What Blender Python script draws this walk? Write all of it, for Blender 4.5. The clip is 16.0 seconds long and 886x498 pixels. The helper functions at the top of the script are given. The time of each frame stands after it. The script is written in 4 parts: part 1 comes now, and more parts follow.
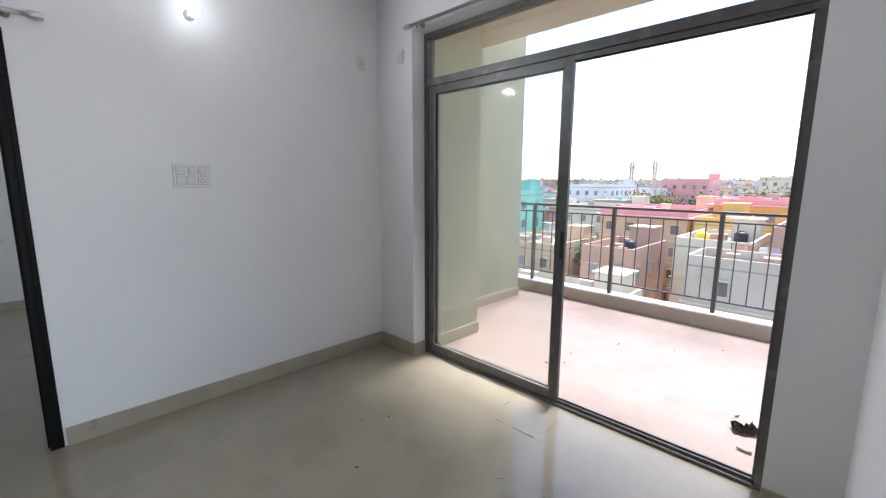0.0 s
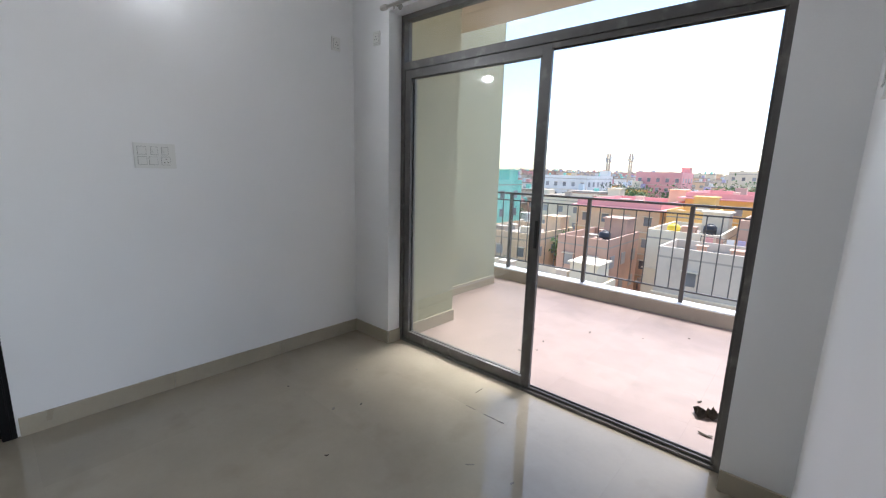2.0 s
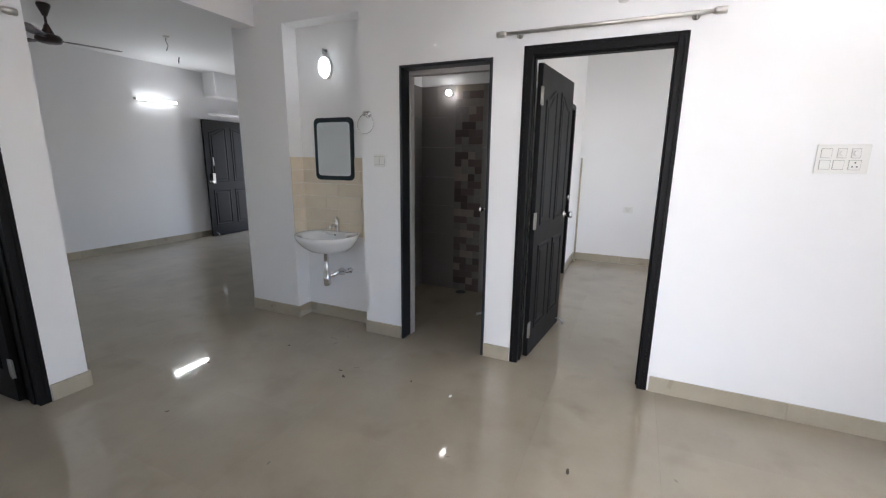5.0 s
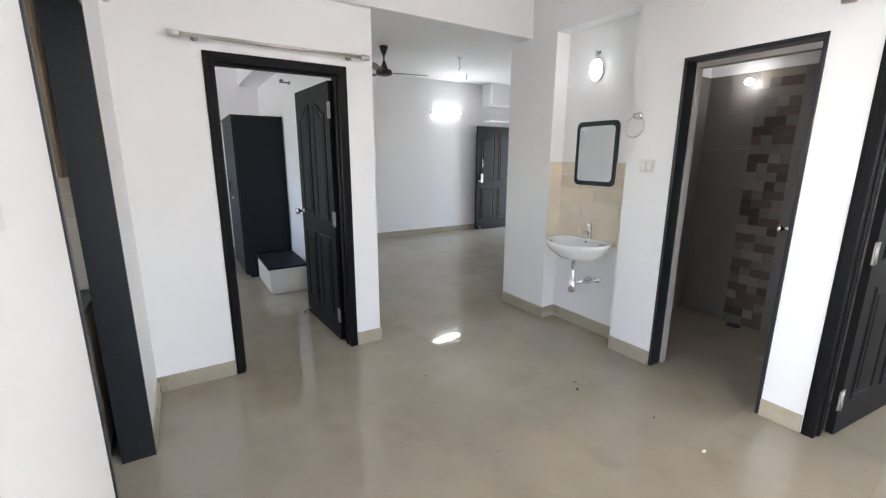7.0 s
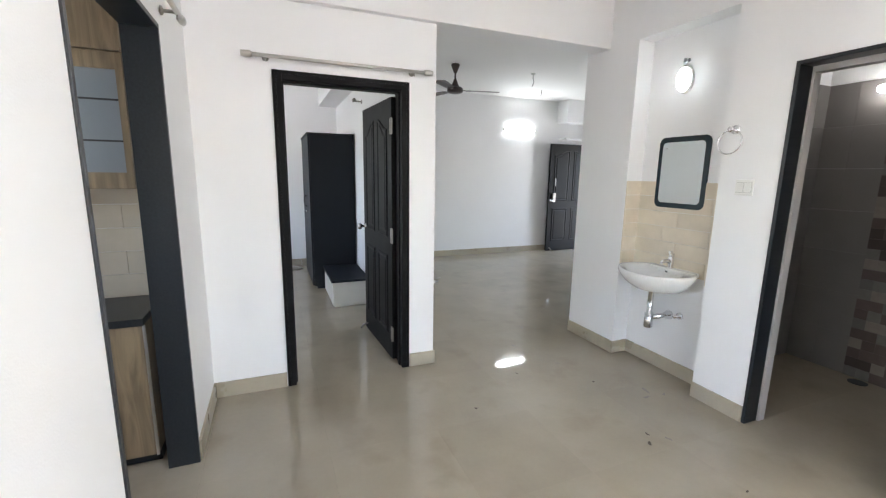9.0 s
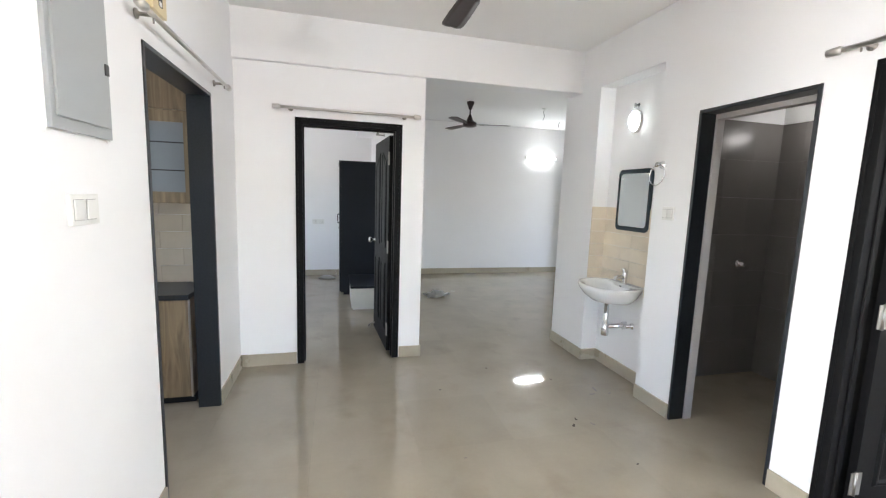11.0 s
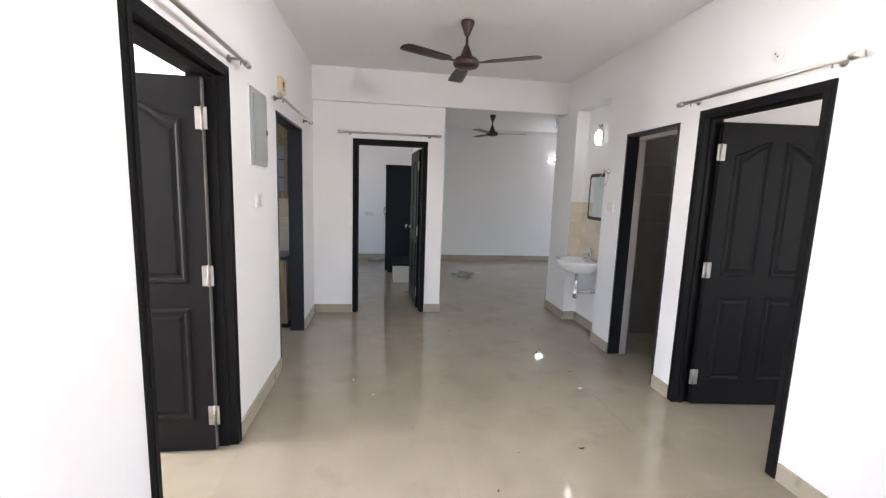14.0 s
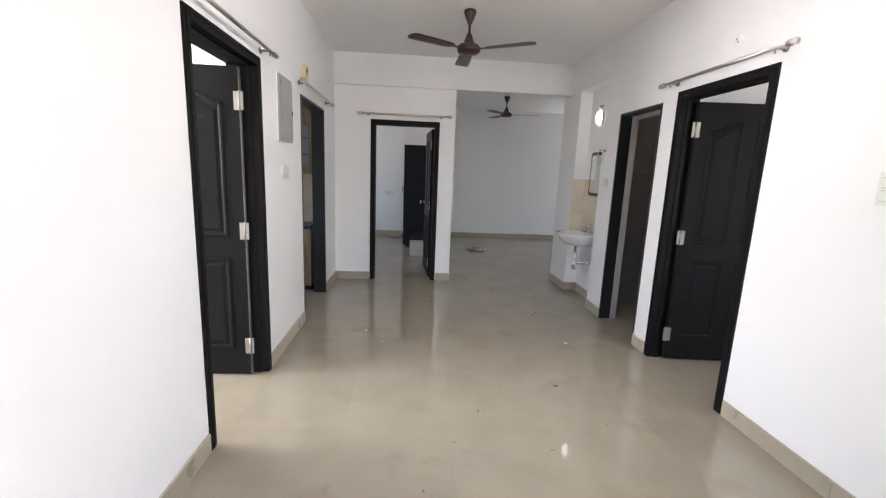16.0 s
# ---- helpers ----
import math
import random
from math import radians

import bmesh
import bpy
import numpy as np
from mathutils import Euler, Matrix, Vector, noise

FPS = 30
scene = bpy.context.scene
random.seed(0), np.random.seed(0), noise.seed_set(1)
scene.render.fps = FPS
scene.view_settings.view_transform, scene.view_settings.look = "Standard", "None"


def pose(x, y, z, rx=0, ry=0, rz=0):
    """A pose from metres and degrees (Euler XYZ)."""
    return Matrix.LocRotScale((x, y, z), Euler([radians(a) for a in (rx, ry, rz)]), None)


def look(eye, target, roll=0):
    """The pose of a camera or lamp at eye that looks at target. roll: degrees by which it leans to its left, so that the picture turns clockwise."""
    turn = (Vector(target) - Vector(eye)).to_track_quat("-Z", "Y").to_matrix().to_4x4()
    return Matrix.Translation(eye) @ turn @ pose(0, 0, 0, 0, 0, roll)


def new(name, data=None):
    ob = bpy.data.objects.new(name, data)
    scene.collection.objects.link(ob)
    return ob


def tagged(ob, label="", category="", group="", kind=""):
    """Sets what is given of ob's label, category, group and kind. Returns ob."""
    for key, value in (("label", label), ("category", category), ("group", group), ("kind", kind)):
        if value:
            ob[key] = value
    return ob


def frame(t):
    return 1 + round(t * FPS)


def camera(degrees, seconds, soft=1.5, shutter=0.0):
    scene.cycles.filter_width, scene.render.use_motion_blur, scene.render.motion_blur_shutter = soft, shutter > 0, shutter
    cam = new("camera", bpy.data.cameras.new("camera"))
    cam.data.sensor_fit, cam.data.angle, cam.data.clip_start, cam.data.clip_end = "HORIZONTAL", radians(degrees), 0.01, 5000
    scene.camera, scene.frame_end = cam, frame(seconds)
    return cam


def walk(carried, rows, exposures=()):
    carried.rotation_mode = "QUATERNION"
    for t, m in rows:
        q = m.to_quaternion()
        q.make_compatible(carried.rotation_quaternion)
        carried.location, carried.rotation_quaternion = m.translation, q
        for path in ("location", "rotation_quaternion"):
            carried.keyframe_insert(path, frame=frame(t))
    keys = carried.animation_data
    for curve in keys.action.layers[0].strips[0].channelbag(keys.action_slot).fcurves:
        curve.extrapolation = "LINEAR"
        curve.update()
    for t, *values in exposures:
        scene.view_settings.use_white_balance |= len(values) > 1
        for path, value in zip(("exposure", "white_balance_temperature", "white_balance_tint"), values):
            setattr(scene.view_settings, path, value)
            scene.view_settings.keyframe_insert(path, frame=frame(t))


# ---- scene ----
cam = camera(93.4, 16.0, soft=1.25)
PATH = [
    (0, (2.878, 0.257, 1.415), (1.491, 1.663, 1.095), 0.3),
    (0.5, (2.882, 0.288, 1.411), (1.696, 1.865, 1.081), 1.0),
    (1, (2.884, 0.302, 1.413), (1.759, 1.918, 1.065), 1.3),
    (1.5, (2.883, 0.305, 1.414), (1.714, 1.886, 1.048), 1.4),
    (2, (2.88, 0.288, 1.407), (1.576, 1.758, 1.034), 1.6),
    (2.5, (2.866, 0.248, 1.408), (1.395, 1.549, 1.028), 1.7),
    (3, (2.86, 0.212, 1.399), (1.213, 1.282, 1.018), 1.7),
    (3.5, (2.85, 0.177, 1.406), (1.03, 0.904, 1.01), 1.4),
    (4, (2.834, 0.15, 1.412), (0.892, 0.382, 0.996), 1.0),
    (4.5, (2.772, 0.119, 1.399), (0.841, -0.198, 0.985), 0.8),
    (5, (2.73, 0.098, 1.418), (0.949, -0.707, 0.996), 0.7),
    (7.5, (2.715, 0.061, 1.462), (1.781, -1.656, 1.035), 0.2),
    (8, (2.69, 0.07, 1.442), (1.825, -1.685, 1.027), 0.2),
    (8.5, (2.645, 0.073, 1.438), (1.839, -1.713, 1.04), 0.5),
    (9, (2.556, -0.035, 1.454), (1.817, -1.859, 1.098), 0.9),
    (9.5, (2.384, -0.06, 1.47), (1.729, -1.923, 1.158), 1.4),
    (10, (2.219, 0.155, 1.465), (1.641, -1.738, 1.178), 1.7),
    (12.5, (2.218, 1.534, 1.496), (1.827, -0.413, 1.26), 1.9),
    (13, (2.158, 1.795, 1.503), (1.844, -0.164, 1.249), 1.9),
    (13.5, (2.09, 1.982, 1.507), (1.812, 0.02, 1.237), 1.9),
    (14, (2.134, 2.116, 1.504), (1.864, 0.154, 1.224), 2.0),
    (14.5, (2.168, 2.249, 1.505), (1.912, 0.286, 1.216), 2.1),
    (15, (2.136, 2.324, 1.504), (1.898, 0.359, 1.214), 2.2),
    (15.5, (2.033, 2.452, 1.458), (1.847, 0.484, 1.153), 2.4),
    (16, (1.983, 2.573, 1.438), (1.832, 0.611, 1.076), 2.3),
]
EXPOSURES = [(0.0, 2.88, 6200, 11), (1.0, 2.62, 6200, 11), (1.5, 2.57, 6200, 11), (2.0, 2.67, 6200, 11), (3.0, 3.02, 6300, 12), (4.0, 3.5, 6450, 15), (5.0, 4.12, 6600, 15), (7.5, 4.95, 6700, 13), (10.0, 5.05, 6750, 12), (12.5, 4.95, 6800, 14), (13.5, 4.62, 6850, 17), (16.0, 4.25, 6850, 16)]
walk(cam, [(t, look(eye, target, roll)) for t, eye, target, roll in PATH], EXPOSURES)

# ---- world, sun, lamps ----
SKY, SUN = 0.052, 1.2
world = bpy.data.worlds.new("sky")
scene.world = world
world.use_nodes = True
wn = world.node_tree.nodes
sky = wn.new("ShaderNodeTexSky")
sky.sky_type = "NISHITA"
sky.sun_disc = False
sky.sun_elevation, sky.sun_rotation = radians(64), radians(0)
sky.air_density, sky.dust_density, sky.ozone_density = 1.0, 1.0, 1.5
wn["Background"].inputs["Strength"].default_value = SKY
world.node_tree.links.new(sky.outputs["Color"], wn["Background"].inputs["Color"])


def lamp(name, kind, energy, m, colour=(1, 1, 1), size=0.1, size_y=None):
    data = bpy.data.lights.new(name, kind)
    data.energy, data.color = energy, colour
    if kind == "AREA":
        data.shape, data.size, data.size_y = "RECTANGLE", size, size_y or size
    elif kind == "SUN":
        data.angle = size
    else:
        data.shadow_soft_size = size
    ob = new(name, data)
    ob.matrix_world = m
    return ob


lamp("sun", "SUN", SUN, look((0, 0, 0), (0.0, -0.438, -0.899)), (1, 0.97, 0.93), radians(24))
DAY = (0.93, 0.97, 1.0)
# Area lamps for the sky at unseen windows; the openings' places are assumed.
lamp("window_light_bedroom_west", "AREA", 1.3, look((-2.2, 2.44, 1.55), (-2.2, 0, 1.2)), DAY, 1.5, 1.3)
lamp("window_light_bedroom_south", "AREA", 0.6, look((4.54, -5.2, 1.6), (2, -5.0, 1.2)), DAY, 1.3, 1.2)
# Set opposite its doorway as fill for the west wall.
lamp("window_fill_bedroom_east", "AREA", 10.5, look((5.94, 0.2, 1.6), (3, 0.3, 1.2)), DAY, 1.5, 1.3)
lamp("window_light_kitchen", "AREA", 0.22, look((5.14, -1.6, 1.6), (3.2, -1.9, 1.2)), DAY, 0.9, 0.9)
lamp("tube_glow", "AREA", 0.4, look((-1.66, -6.74, 2.25), (-1.66, -5, 1.9)), (0.86, 0.95, 1.0), 0.6, 0.018)
# Added fill in the unseen entrance doorway, only to brighten the hall.
lamp("hall_doorway_fill", "AREA", 0.6, look((-3.46, -6.1, 1.05), (-1, -5.9, 1.1)), (0.9, 0.96, 1.0), 0.85, 1.9)
lamp("bulb_glow", "AREA", 2.1, look((0.124, 1.07, 2.355), (2, 1.07, 2.355)), (0.95, 0.98, 1.0), 0.045)
lamp("niche_glow", "POINT", 0.004, pose(-0.095, -2.24, 2.12), (0.7, 0.95, 1.0), 0.05)

lamp("bathroom_glow", "POINT", 0.028, pose(-1.27, -1.70, 2.05), (1.0, 0.97, 0.93), 0.03)


# ---- materials ----
def material(name, colour, rough=0.5, metal=0.0, vary=0.06, scale=6.0, bump=0.0, fine=120.0, spec=0.5, emit=0.0,
             rough_vary=0.0, random_value=0.0, blotch=None, blotch_scale=1.2, coat=0.0, world_space=False):
    """A painted, stone or metal surface: base colour with variation at two scales, and fine relief."""
    m = bpy.data.materials.new(name)
    m.use_nodes = True
    n, l = m.node_tree.nodes, m.node_tree.links
    b = n["Principled BSDF"]
    b.inputs["Roughness"].default_value, b.inputs["Metallic"].default_value = rough, metal
    b.inputs["Specular IOR Level"].default_value = spec
    b.inputs["Coat Weight"].default_value = coat
    if emit:
        b.inputs["Base Color"].default_value = (*colour, 1)
        b.inputs["Emission Color"].default_value = (*colour, 1)
        b.inputs["Emission Strength"].default_value = emit
        return m
    co = n.new("ShaderNodeNewGeometry" if world_space else "ShaderNodeTexCoord")
    where = co.outputs["Position" if world_space else "Object"]
    large, small = n.new("ShaderNodeTexNoise"), n.new("ShaderNodeTexNoise")
    large.inputs["Scale"].default_value, large.inputs["Detail"].default_value = scale, 5
    small.inputs["Scale"].default_value, small.inputs["Detail"].default_value = fine, 3
    for t in (large, small):
        l.new(where, t.inputs["Vector"])
    mix = n.new("ShaderNodeMix")
    mix.data_type = "RGBA"
    mix.inputs["A"].default_value = (*[c * (1 - vary) for c in colour], 1)
    mix.inputs["B"].default_value = (*[min(1, c * (1 + vary)) for c in colour], 1)
    add = n.new("ShaderNodeMath")
    add.operation = "MULTIPLY_ADD"
    add.inputs[1].default_value = 0.35
    l.new(small.outputs["Fac"], add.inputs[0])
    wide = n.new("ShaderNodeMath")
    wide.operation = "MULTIPLY_ADD"
    wide.inputs[1].default_value, wide.inputs[2].default_value = 1.6, -0.48
    l.new(large.outputs["Fac"], wide.inputs[0])
    l.new(wide.outputs[0], add.inputs[2])
    l.new(add.outputs[0], mix.inputs["Factor"])
    out = mix.outputs["Result"]
    if blotch:
        stain = n.new("ShaderNodeTexNoise")
        stain.inputs["Scale"].default_value, stain.inputs["Detail"].default_value = blotch_scale, 8
        l.new(where, stain.inputs["Vector"])
        ramp = n.new("ShaderNodeValToRGB")
        ramp.color_ramp.elements[0].position, ramp.color_ramp.elements[1].position = 0.56, 0.74
        l.new(stain.outputs["Fac"], ramp.inputs["Fac"])
        over = n.new("ShaderNodeMix")
        over.data_type = "RGBA"
        over.inputs["B"].default_value = (*blotch, 1)
        l.new(out, over.inputs["A"])
        l.new(ramp.outputs["Color"], over.inputs["Factor"])
        out = over.outputs["Result"]
    if random_value:
        info, hsv, rng = n.new("ShaderNodeObjectInfo"), n.new("ShaderNodeHueSaturation"), n.new("ShaderNodeMapRange")
        rng.inputs["To Min"].default_value, rng.inputs["To Max"].default_value = 1 - random_value, 1 + random_value
        l.new(info.outputs["Random"], rng.inputs["Value"])
        l.new(rng.outputs["Result"], hsv.inputs["Value"])
        l.new(out, hsv.inputs["Color"])
        out = hsv.outputs["Color"]
    l.new(out, b.inputs["Base Color"])
    if rough_vary:
        rr = n.new("ShaderNodeMapRange")
        rr.inputs["To Min"].default_value, rr.inputs["To Max"].default_value = max(0.02, rough - rough_vary), rough + rough_vary
        l.new(large.outputs["Fac"], rr.inputs["Value"])
        l.new(rr.outputs["Result"], b.inputs["Roughness"])
    if bump:
        bp = n.new("ShaderNodeBump")
        bp.inputs["Strength"].default_value, bp.inputs["Distance"].default_value = bump, 0.004
        l.new(small.outputs["Fac"], bp.inputs["Height"])
        l.new(bp.outputs["Normal"], b.inputs["Normal"])
    return m


def wood(name, light, dark, scale=(9, 9, 0.9), rough=0.4):
    """Wood grain that runs along z."""
    m = bpy.data.materials.new(name)
    m.use_nodes = True
    n, l = m.node_tree.nodes, m.node_tree.links
    co, mp, tex, ramp = (n.new("ShaderNode" + k) for k in ("TexCoord", "Mapping", "TexNoise", "ValToRGB"))
    mp.inputs["Scale"].default_value = scale
    tex.inputs["Scale"].default_value, tex.inputs["Detail"].default_value, tex.inputs["Distortion"].default_value = 2.2, 6, 1.2
    ramp.color_ramp.elements[0].color, ramp.color_ramp.elements[1].color = (*dark, 1), (*light, 1)
    ramp.color_ramp.elements[0].position, ramp.color_ramp.elements[1].position = 0.36, 0.64
    l.new(co.outputs["Object"], mp.inputs["Vector"])
    l.new(mp.outputs["Vector"], tex.inputs["Vector"])
    l.new(tex.outputs["Fac"], ramp.inputs["Fac"])
    l.new(ramp.outputs["Color"], n["Principled BSDF"].inputs["Base Color"])
    n["Principled BSDF"].inputs["Roughness"].default_value = rough
    return m


def glass(name, rough=0.0, tint=(0.96, 0.98, 0.97)):
    m = bpy.data.materials.new(name)
    m.use_nodes = True
    b = m.node_tree.nodes["Principled BSDF"]
    b.inputs["Base Color"].default_value = (*tint, 1)
    b.inputs["Transmission Weight"].default_value = 1
    b.inputs["Roughness"].default_value, b.inputs["IOR"].default_value = rough, 1.45
    return m


WALL = material("white_wall_paint", (0.87, 0.87, 0.875), 0.55, vary=0.025, scale=1.3, bump=0.12, fine=160, spec=0.35, rough_vary=0.08)
CEIL = material("ceiling_paint", (0.89, 0.885, 0.875), 0.8, vary=0.02, scale=1.0, bump=0.08)
TILE = material("vitrified_tile", (0.345, 0.299, 0.23), 0.045, vary=0.10, scale=3.0, fine=40, spec=0.6, rough_vary=0.035, random_value=0.03,
                blotch=(0.30, 0.256, 0.194), blotch_scale=3.5, world_space=True)
GROUT = material("tile_joint", (0.235, 0.21, 0.17), 0.8)
SKIRT = material("skirting_tile", (0.42, 0.37, 0.285), 0.3, vary=0.1, scale=5, fine=60, rough_vary=0.1, random_value=0.05, blotch=(0.375, 0.33, 0.25), blotch_scale=5)
BLACKWOOD = material("black_stained_wood", (0.007, 0.0068, 0.0075), 0.52, vary=0.25, scale=4, fine=90, bump=0.1, spec=0.14, rough_vary=0.08)
GRANITE = material("black_granite", (0.014, 0.017, 0.021), 0.32, vary=0.35, scale=90, fine=300, spec=0.5)
STEEL = material("brushed_steel", (0.62, 0.6, 0.57), 0.28, 1.0, vary=0.06, scale=20)
DULL = material("dull_hinge_steel", (0.36, 0.345, 0.32), 0.45, 1.0, vary=0.1, scale=30)
CHROME = material("chrome", (0.75, 0.75, 0.76), 0.1, 1.0, vary=0.02)
ALU = material("grey_anodised_aluminium", (0.13, 0.125, 0.12), 0.45, 0.3, vary=0.16, scale=12, fine=200, rough_vary=0.1, blotch=(0.22, 0.215, 0.2), blotch_scale=11)
GASKET = material("black_rubber", (0.02, 0.02, 0.02), 0.6)
GLASS = glass("window_glass")
FROST = material("frosted_glass", (0.2, 0.225, 0.25), 0.35, vary=0.04)
PLASTIC = material("white_plastic", (0.78, 0.78, 0.755), 0.3, vary=0.015)
# Grey that draws the shade in the gaps round switch modules.
GAP_SHADE = material("module_gap_shade", (0.34, 0.34, 0.33), 0.5)
PLASTIC_DARK = material("dark_slot", (0.05, 0.05, 0.05), 0.5)
CREAM = material("cream_plastic", (0.72, 0.6, 0.36), 0.35, vary=0.03)
GREYMETAL = material("grey_enamelled_steel", (0.36, 0.38, 0.385), 0.35, 0.1, vary=0.03)
CERAMIC = material("white_ceramic", (0.82, 0.82, 0.81), 0.08, vary=0.01, coat=0.4)
CREAMTILE = material("cream_wall_tile", (0.76, 0.67, 0.54), 0.25, vary=0.08, scale=7, fine=50, random_value=0.06)
KTILE = material("kitchen_wall_tile", (0.55, 0.47, 0.36), 0.25, vary=0.07, scale=8, random_value=0.05)
GREYTILE = material("grey_bathroom_tile", (0.175, 0.162, 0.153), 0.3, vary=0.08, scale=4, random_value=0.05)
MOSAIC = [material("mosaic_" + k, c, 0.3, vary=0.12, scale=20, random_value=0.12) for k, c in
          (("brown", (0.10, 0.075, 0.066)), ("grey", (0.15, 0.138, 0.13)), ("beige", (0.2, 0.175, 0.155)), ("dark", (0.06, 0.045, 0.04)))]
MIRROR = material("mirror_silver", (0.86, 0.89, 0.89), 0.02, 1.0, vary=0.0)
OAK = wood("light_laminate", (0.29, 0.22, 0.135), (0.16, 0.115, 0.07))
LAMINATE = material("charcoal_laminate", (0.014, 0.017, 0.022), 0.5, vary=0.08, scale=5, spec=0.15)
OFFWHITE = material("offwhite_laminate", (0.72, 0.7, 0.64), 0.4, vary=0.02)
BROWNMETAL = material("brown_enamel", (0.035, 0.018, 0.015), 0.3, vary=0.1)
BULB = material("lit_bulb", (0.95, 0.98, 1.0), emit=1.6)
NICHEBULB = material("lit_diffuser", (0.85, 0.97, 1.0), emit=0.4)
TUBE = material("lit_tube", (0.9, 0.97, 1.0), emit=1.0)
PAPER = material("newspaper", (0.6, 0.59, 0.56), 0.8, vary=0.2, scale=25)
DIRT = material("dry_leaf", (0.06, 0.045, 0.03), 0.8, vary=0.3, scale=40)
CHIP = material("white_chip", (0.75, 0.75, 0.72), 0.8)
RAILPAINT = material("brown_grey_railing_paint", (0.09, 0.08, 0.075), 0.45, vary=0.1)
OUTWALL = material("cream_exterior_paint", (0.44, 0.42, 0.285), 0.8, vary=0.05, scale=1.5, bump=0.25, fine=80, blotch=(0.37, 0.355, 0.25))
PALESTONE = material("pale_stone_lining", (0.42, 0.40, 0.385), 0.4, vary=0.06)
KERBPAINT = material("brown_grey_kerb_plaster", (0.36, 0.31, 0.26), 0.85, vary=0.12, scale=4, bump=0.3)
SANDPAINT = material("sand_exterior_paint", (0.5, 0.42, 0.3), 0.8, vary=0.05, scale=1.5)
BALTILE = material("terracotta_balcony_tile", (0.31, 0.225, 0.19), 0.55, vary=0.08, scale=5, fine=70, random_value=0.04, blotch=(0.26, 0.195, 0.165), blotch_scale=3, world_space=True)


# ---- mesh helpers ----
def mesh_object(name, bm, mat, parent=None, label="", smooth=False):
    bmesh.ops.recalc_face_normals(bm, faces=bm.faces)
    me = bpy.data.meshes.new(name)
    for f in bm.faces:
        f.smooth = smooth
    bm.to_mesh(me)
    bm.free()
    for k in (mat if isinstance(mat, (list, tuple)) else [mat]):
        me.materials.append(k)
    ob = new(name, me)
    if parent:
        ob.parent = parent
    if label:
        ob["label"] = label
    return ob


def part(name, bm, mat, parent, label="", smooth=False):
    return mesh_object(name, bm, mat, parent, label, smooth)


def boxes(*specs, bevel=0.0):
    """One bmesh of boxes, each given by two corners."""
    bm = bmesh.new()
    for a in specs:
        x0, y0, z0, x1, y1, z1 = a
        one = bmesh.ops.create_cube(bm, size=1)["verts"]
        for v in one:
            v.co = ((x0 + x1) / 2 + v.co.x * abs(x1 - x0), (y0 + y1) / 2 + v.co.y * abs(y1 - y0), (z0 + z1) / 2 + v.co.z * abs(z1 - z0))
    if bevel:
        bmesh.ops.bevel(bm, geom=bm.edges[:], offset=bevel, segments=2, affect="EDGES", profile=0.6)
    return bm


def tube(points, radius, sides=12, bm=None):
    """A round bar along a line of points; radius may be one number or one a point."""
    bm = bm or bmesh.new()
    pts = [Vector(p) for p in points]
    rad = radius if isinstance(radius, (list, tuple)) else [radius] * len(pts)
    rings = []
    for i, p in enumerate(pts):
        d = (pts[min(i + 1, len(pts) - 1)] - pts[max(i - 1, 0)]).normalized()
        u = d.cross(Vector((0, 0, 1)) if abs(d.z) < 0.9 else Vector((1, 0, 0))).normalized()
        w = d.cross(u)
        rings.append([bm.verts.new(p + rad[i] * (math.cos(k * math.tau / sides) * u + math.sin(k * math.tau / sides) * w)) for k in range(sides)])
    for a, b in zip(rings, rings[1:]):
        for k in range(sides):
            bm.faces.new((a[k], a[(k + 1) % sides], b[(k + 1) % sides], b[k]))
    bm.faces.new(rings[0]), bm.faces.new(rings[-1])
    return bm


def ring(centre, axis, big, small, n=28, m=8):
    """A torus."""
    bm = bmesh.new()
    q = Vector((0, 0, 1)).rotation_difference(Vector(axis))
    rows = []
    for i in range(n):
        a = i * math.tau / n
        rows.append([bm.verts.new(Vector(centre) + q @ Vector(((big + small * math.cos(b)) * math.cos(a), (big + small * math.cos(b)) * math.sin(a), small * math.sin(b))))
                     for b in (j * math.tau / m for j in range(m))])
    for i in range(n):
        for j in range(m):
            bm.faces.new((rows[i][j], rows[(i + 1) % n][j], rows[(i + 1) % n][(j + 1) % m], rows[i][(j + 1) % m]))
    return bm


def lathe(profile, m=Matrix(), n=28):
    """A turned shape from (radius, height) pairs about z, set by the matrix m."""
    bm = bmesh.new()
    rows = [[bm.verts.new(m @ Vector((r * math.cos(i * math.tau / n), r * math.sin(i * math.tau / n), h))) for i in range(n)] for r, h in profile]
    for a, b in zip(rows, rows[1:]):
        for i in range(n):
            bm.faces.new((a[i], a[(i + 1) % n], b[(i + 1) % n], b[i]))
    bm.faces.new(rows[0]), bm.faces.new(rows[-1])
    return bm


def loft(rings):
    """Skin between closed outlines of the same count, capped at both ends."""
    bm = bmesh.new()
    rows = [[bm.verts.new(p) for p in r] for r in rings]
    n = len(rows[0])
    for a, b in zip(rows, rows[1:]):
        for i in range(n):
            bm.faces.new((a[i], a[(i + 1) % n], b[(i + 1) % n], b[i]))
    bm.faces.new(rows[0]), bm.faces.new(rows[-1])
    return bm


def thing(name, label, category, m=None, group="", kind=""):
    ob = new(name)
    ob.empty_display_size = 0.1
    if m is not None:
        ob.matrix_world = m
    return tagged(ob, label, category, group, kind)


def setting(name, bm, mat, label, category="wall"):
    return tagged(mesh_object(name, bm, mat), label, category, kind="structure")


# ---- plan ----
H = 2.815
XE, XE2, XK = 2.975, 3.145, 3.10
YN, YN2 = 2.41, 2.61
YB, YB2 = -2.893, -3.04
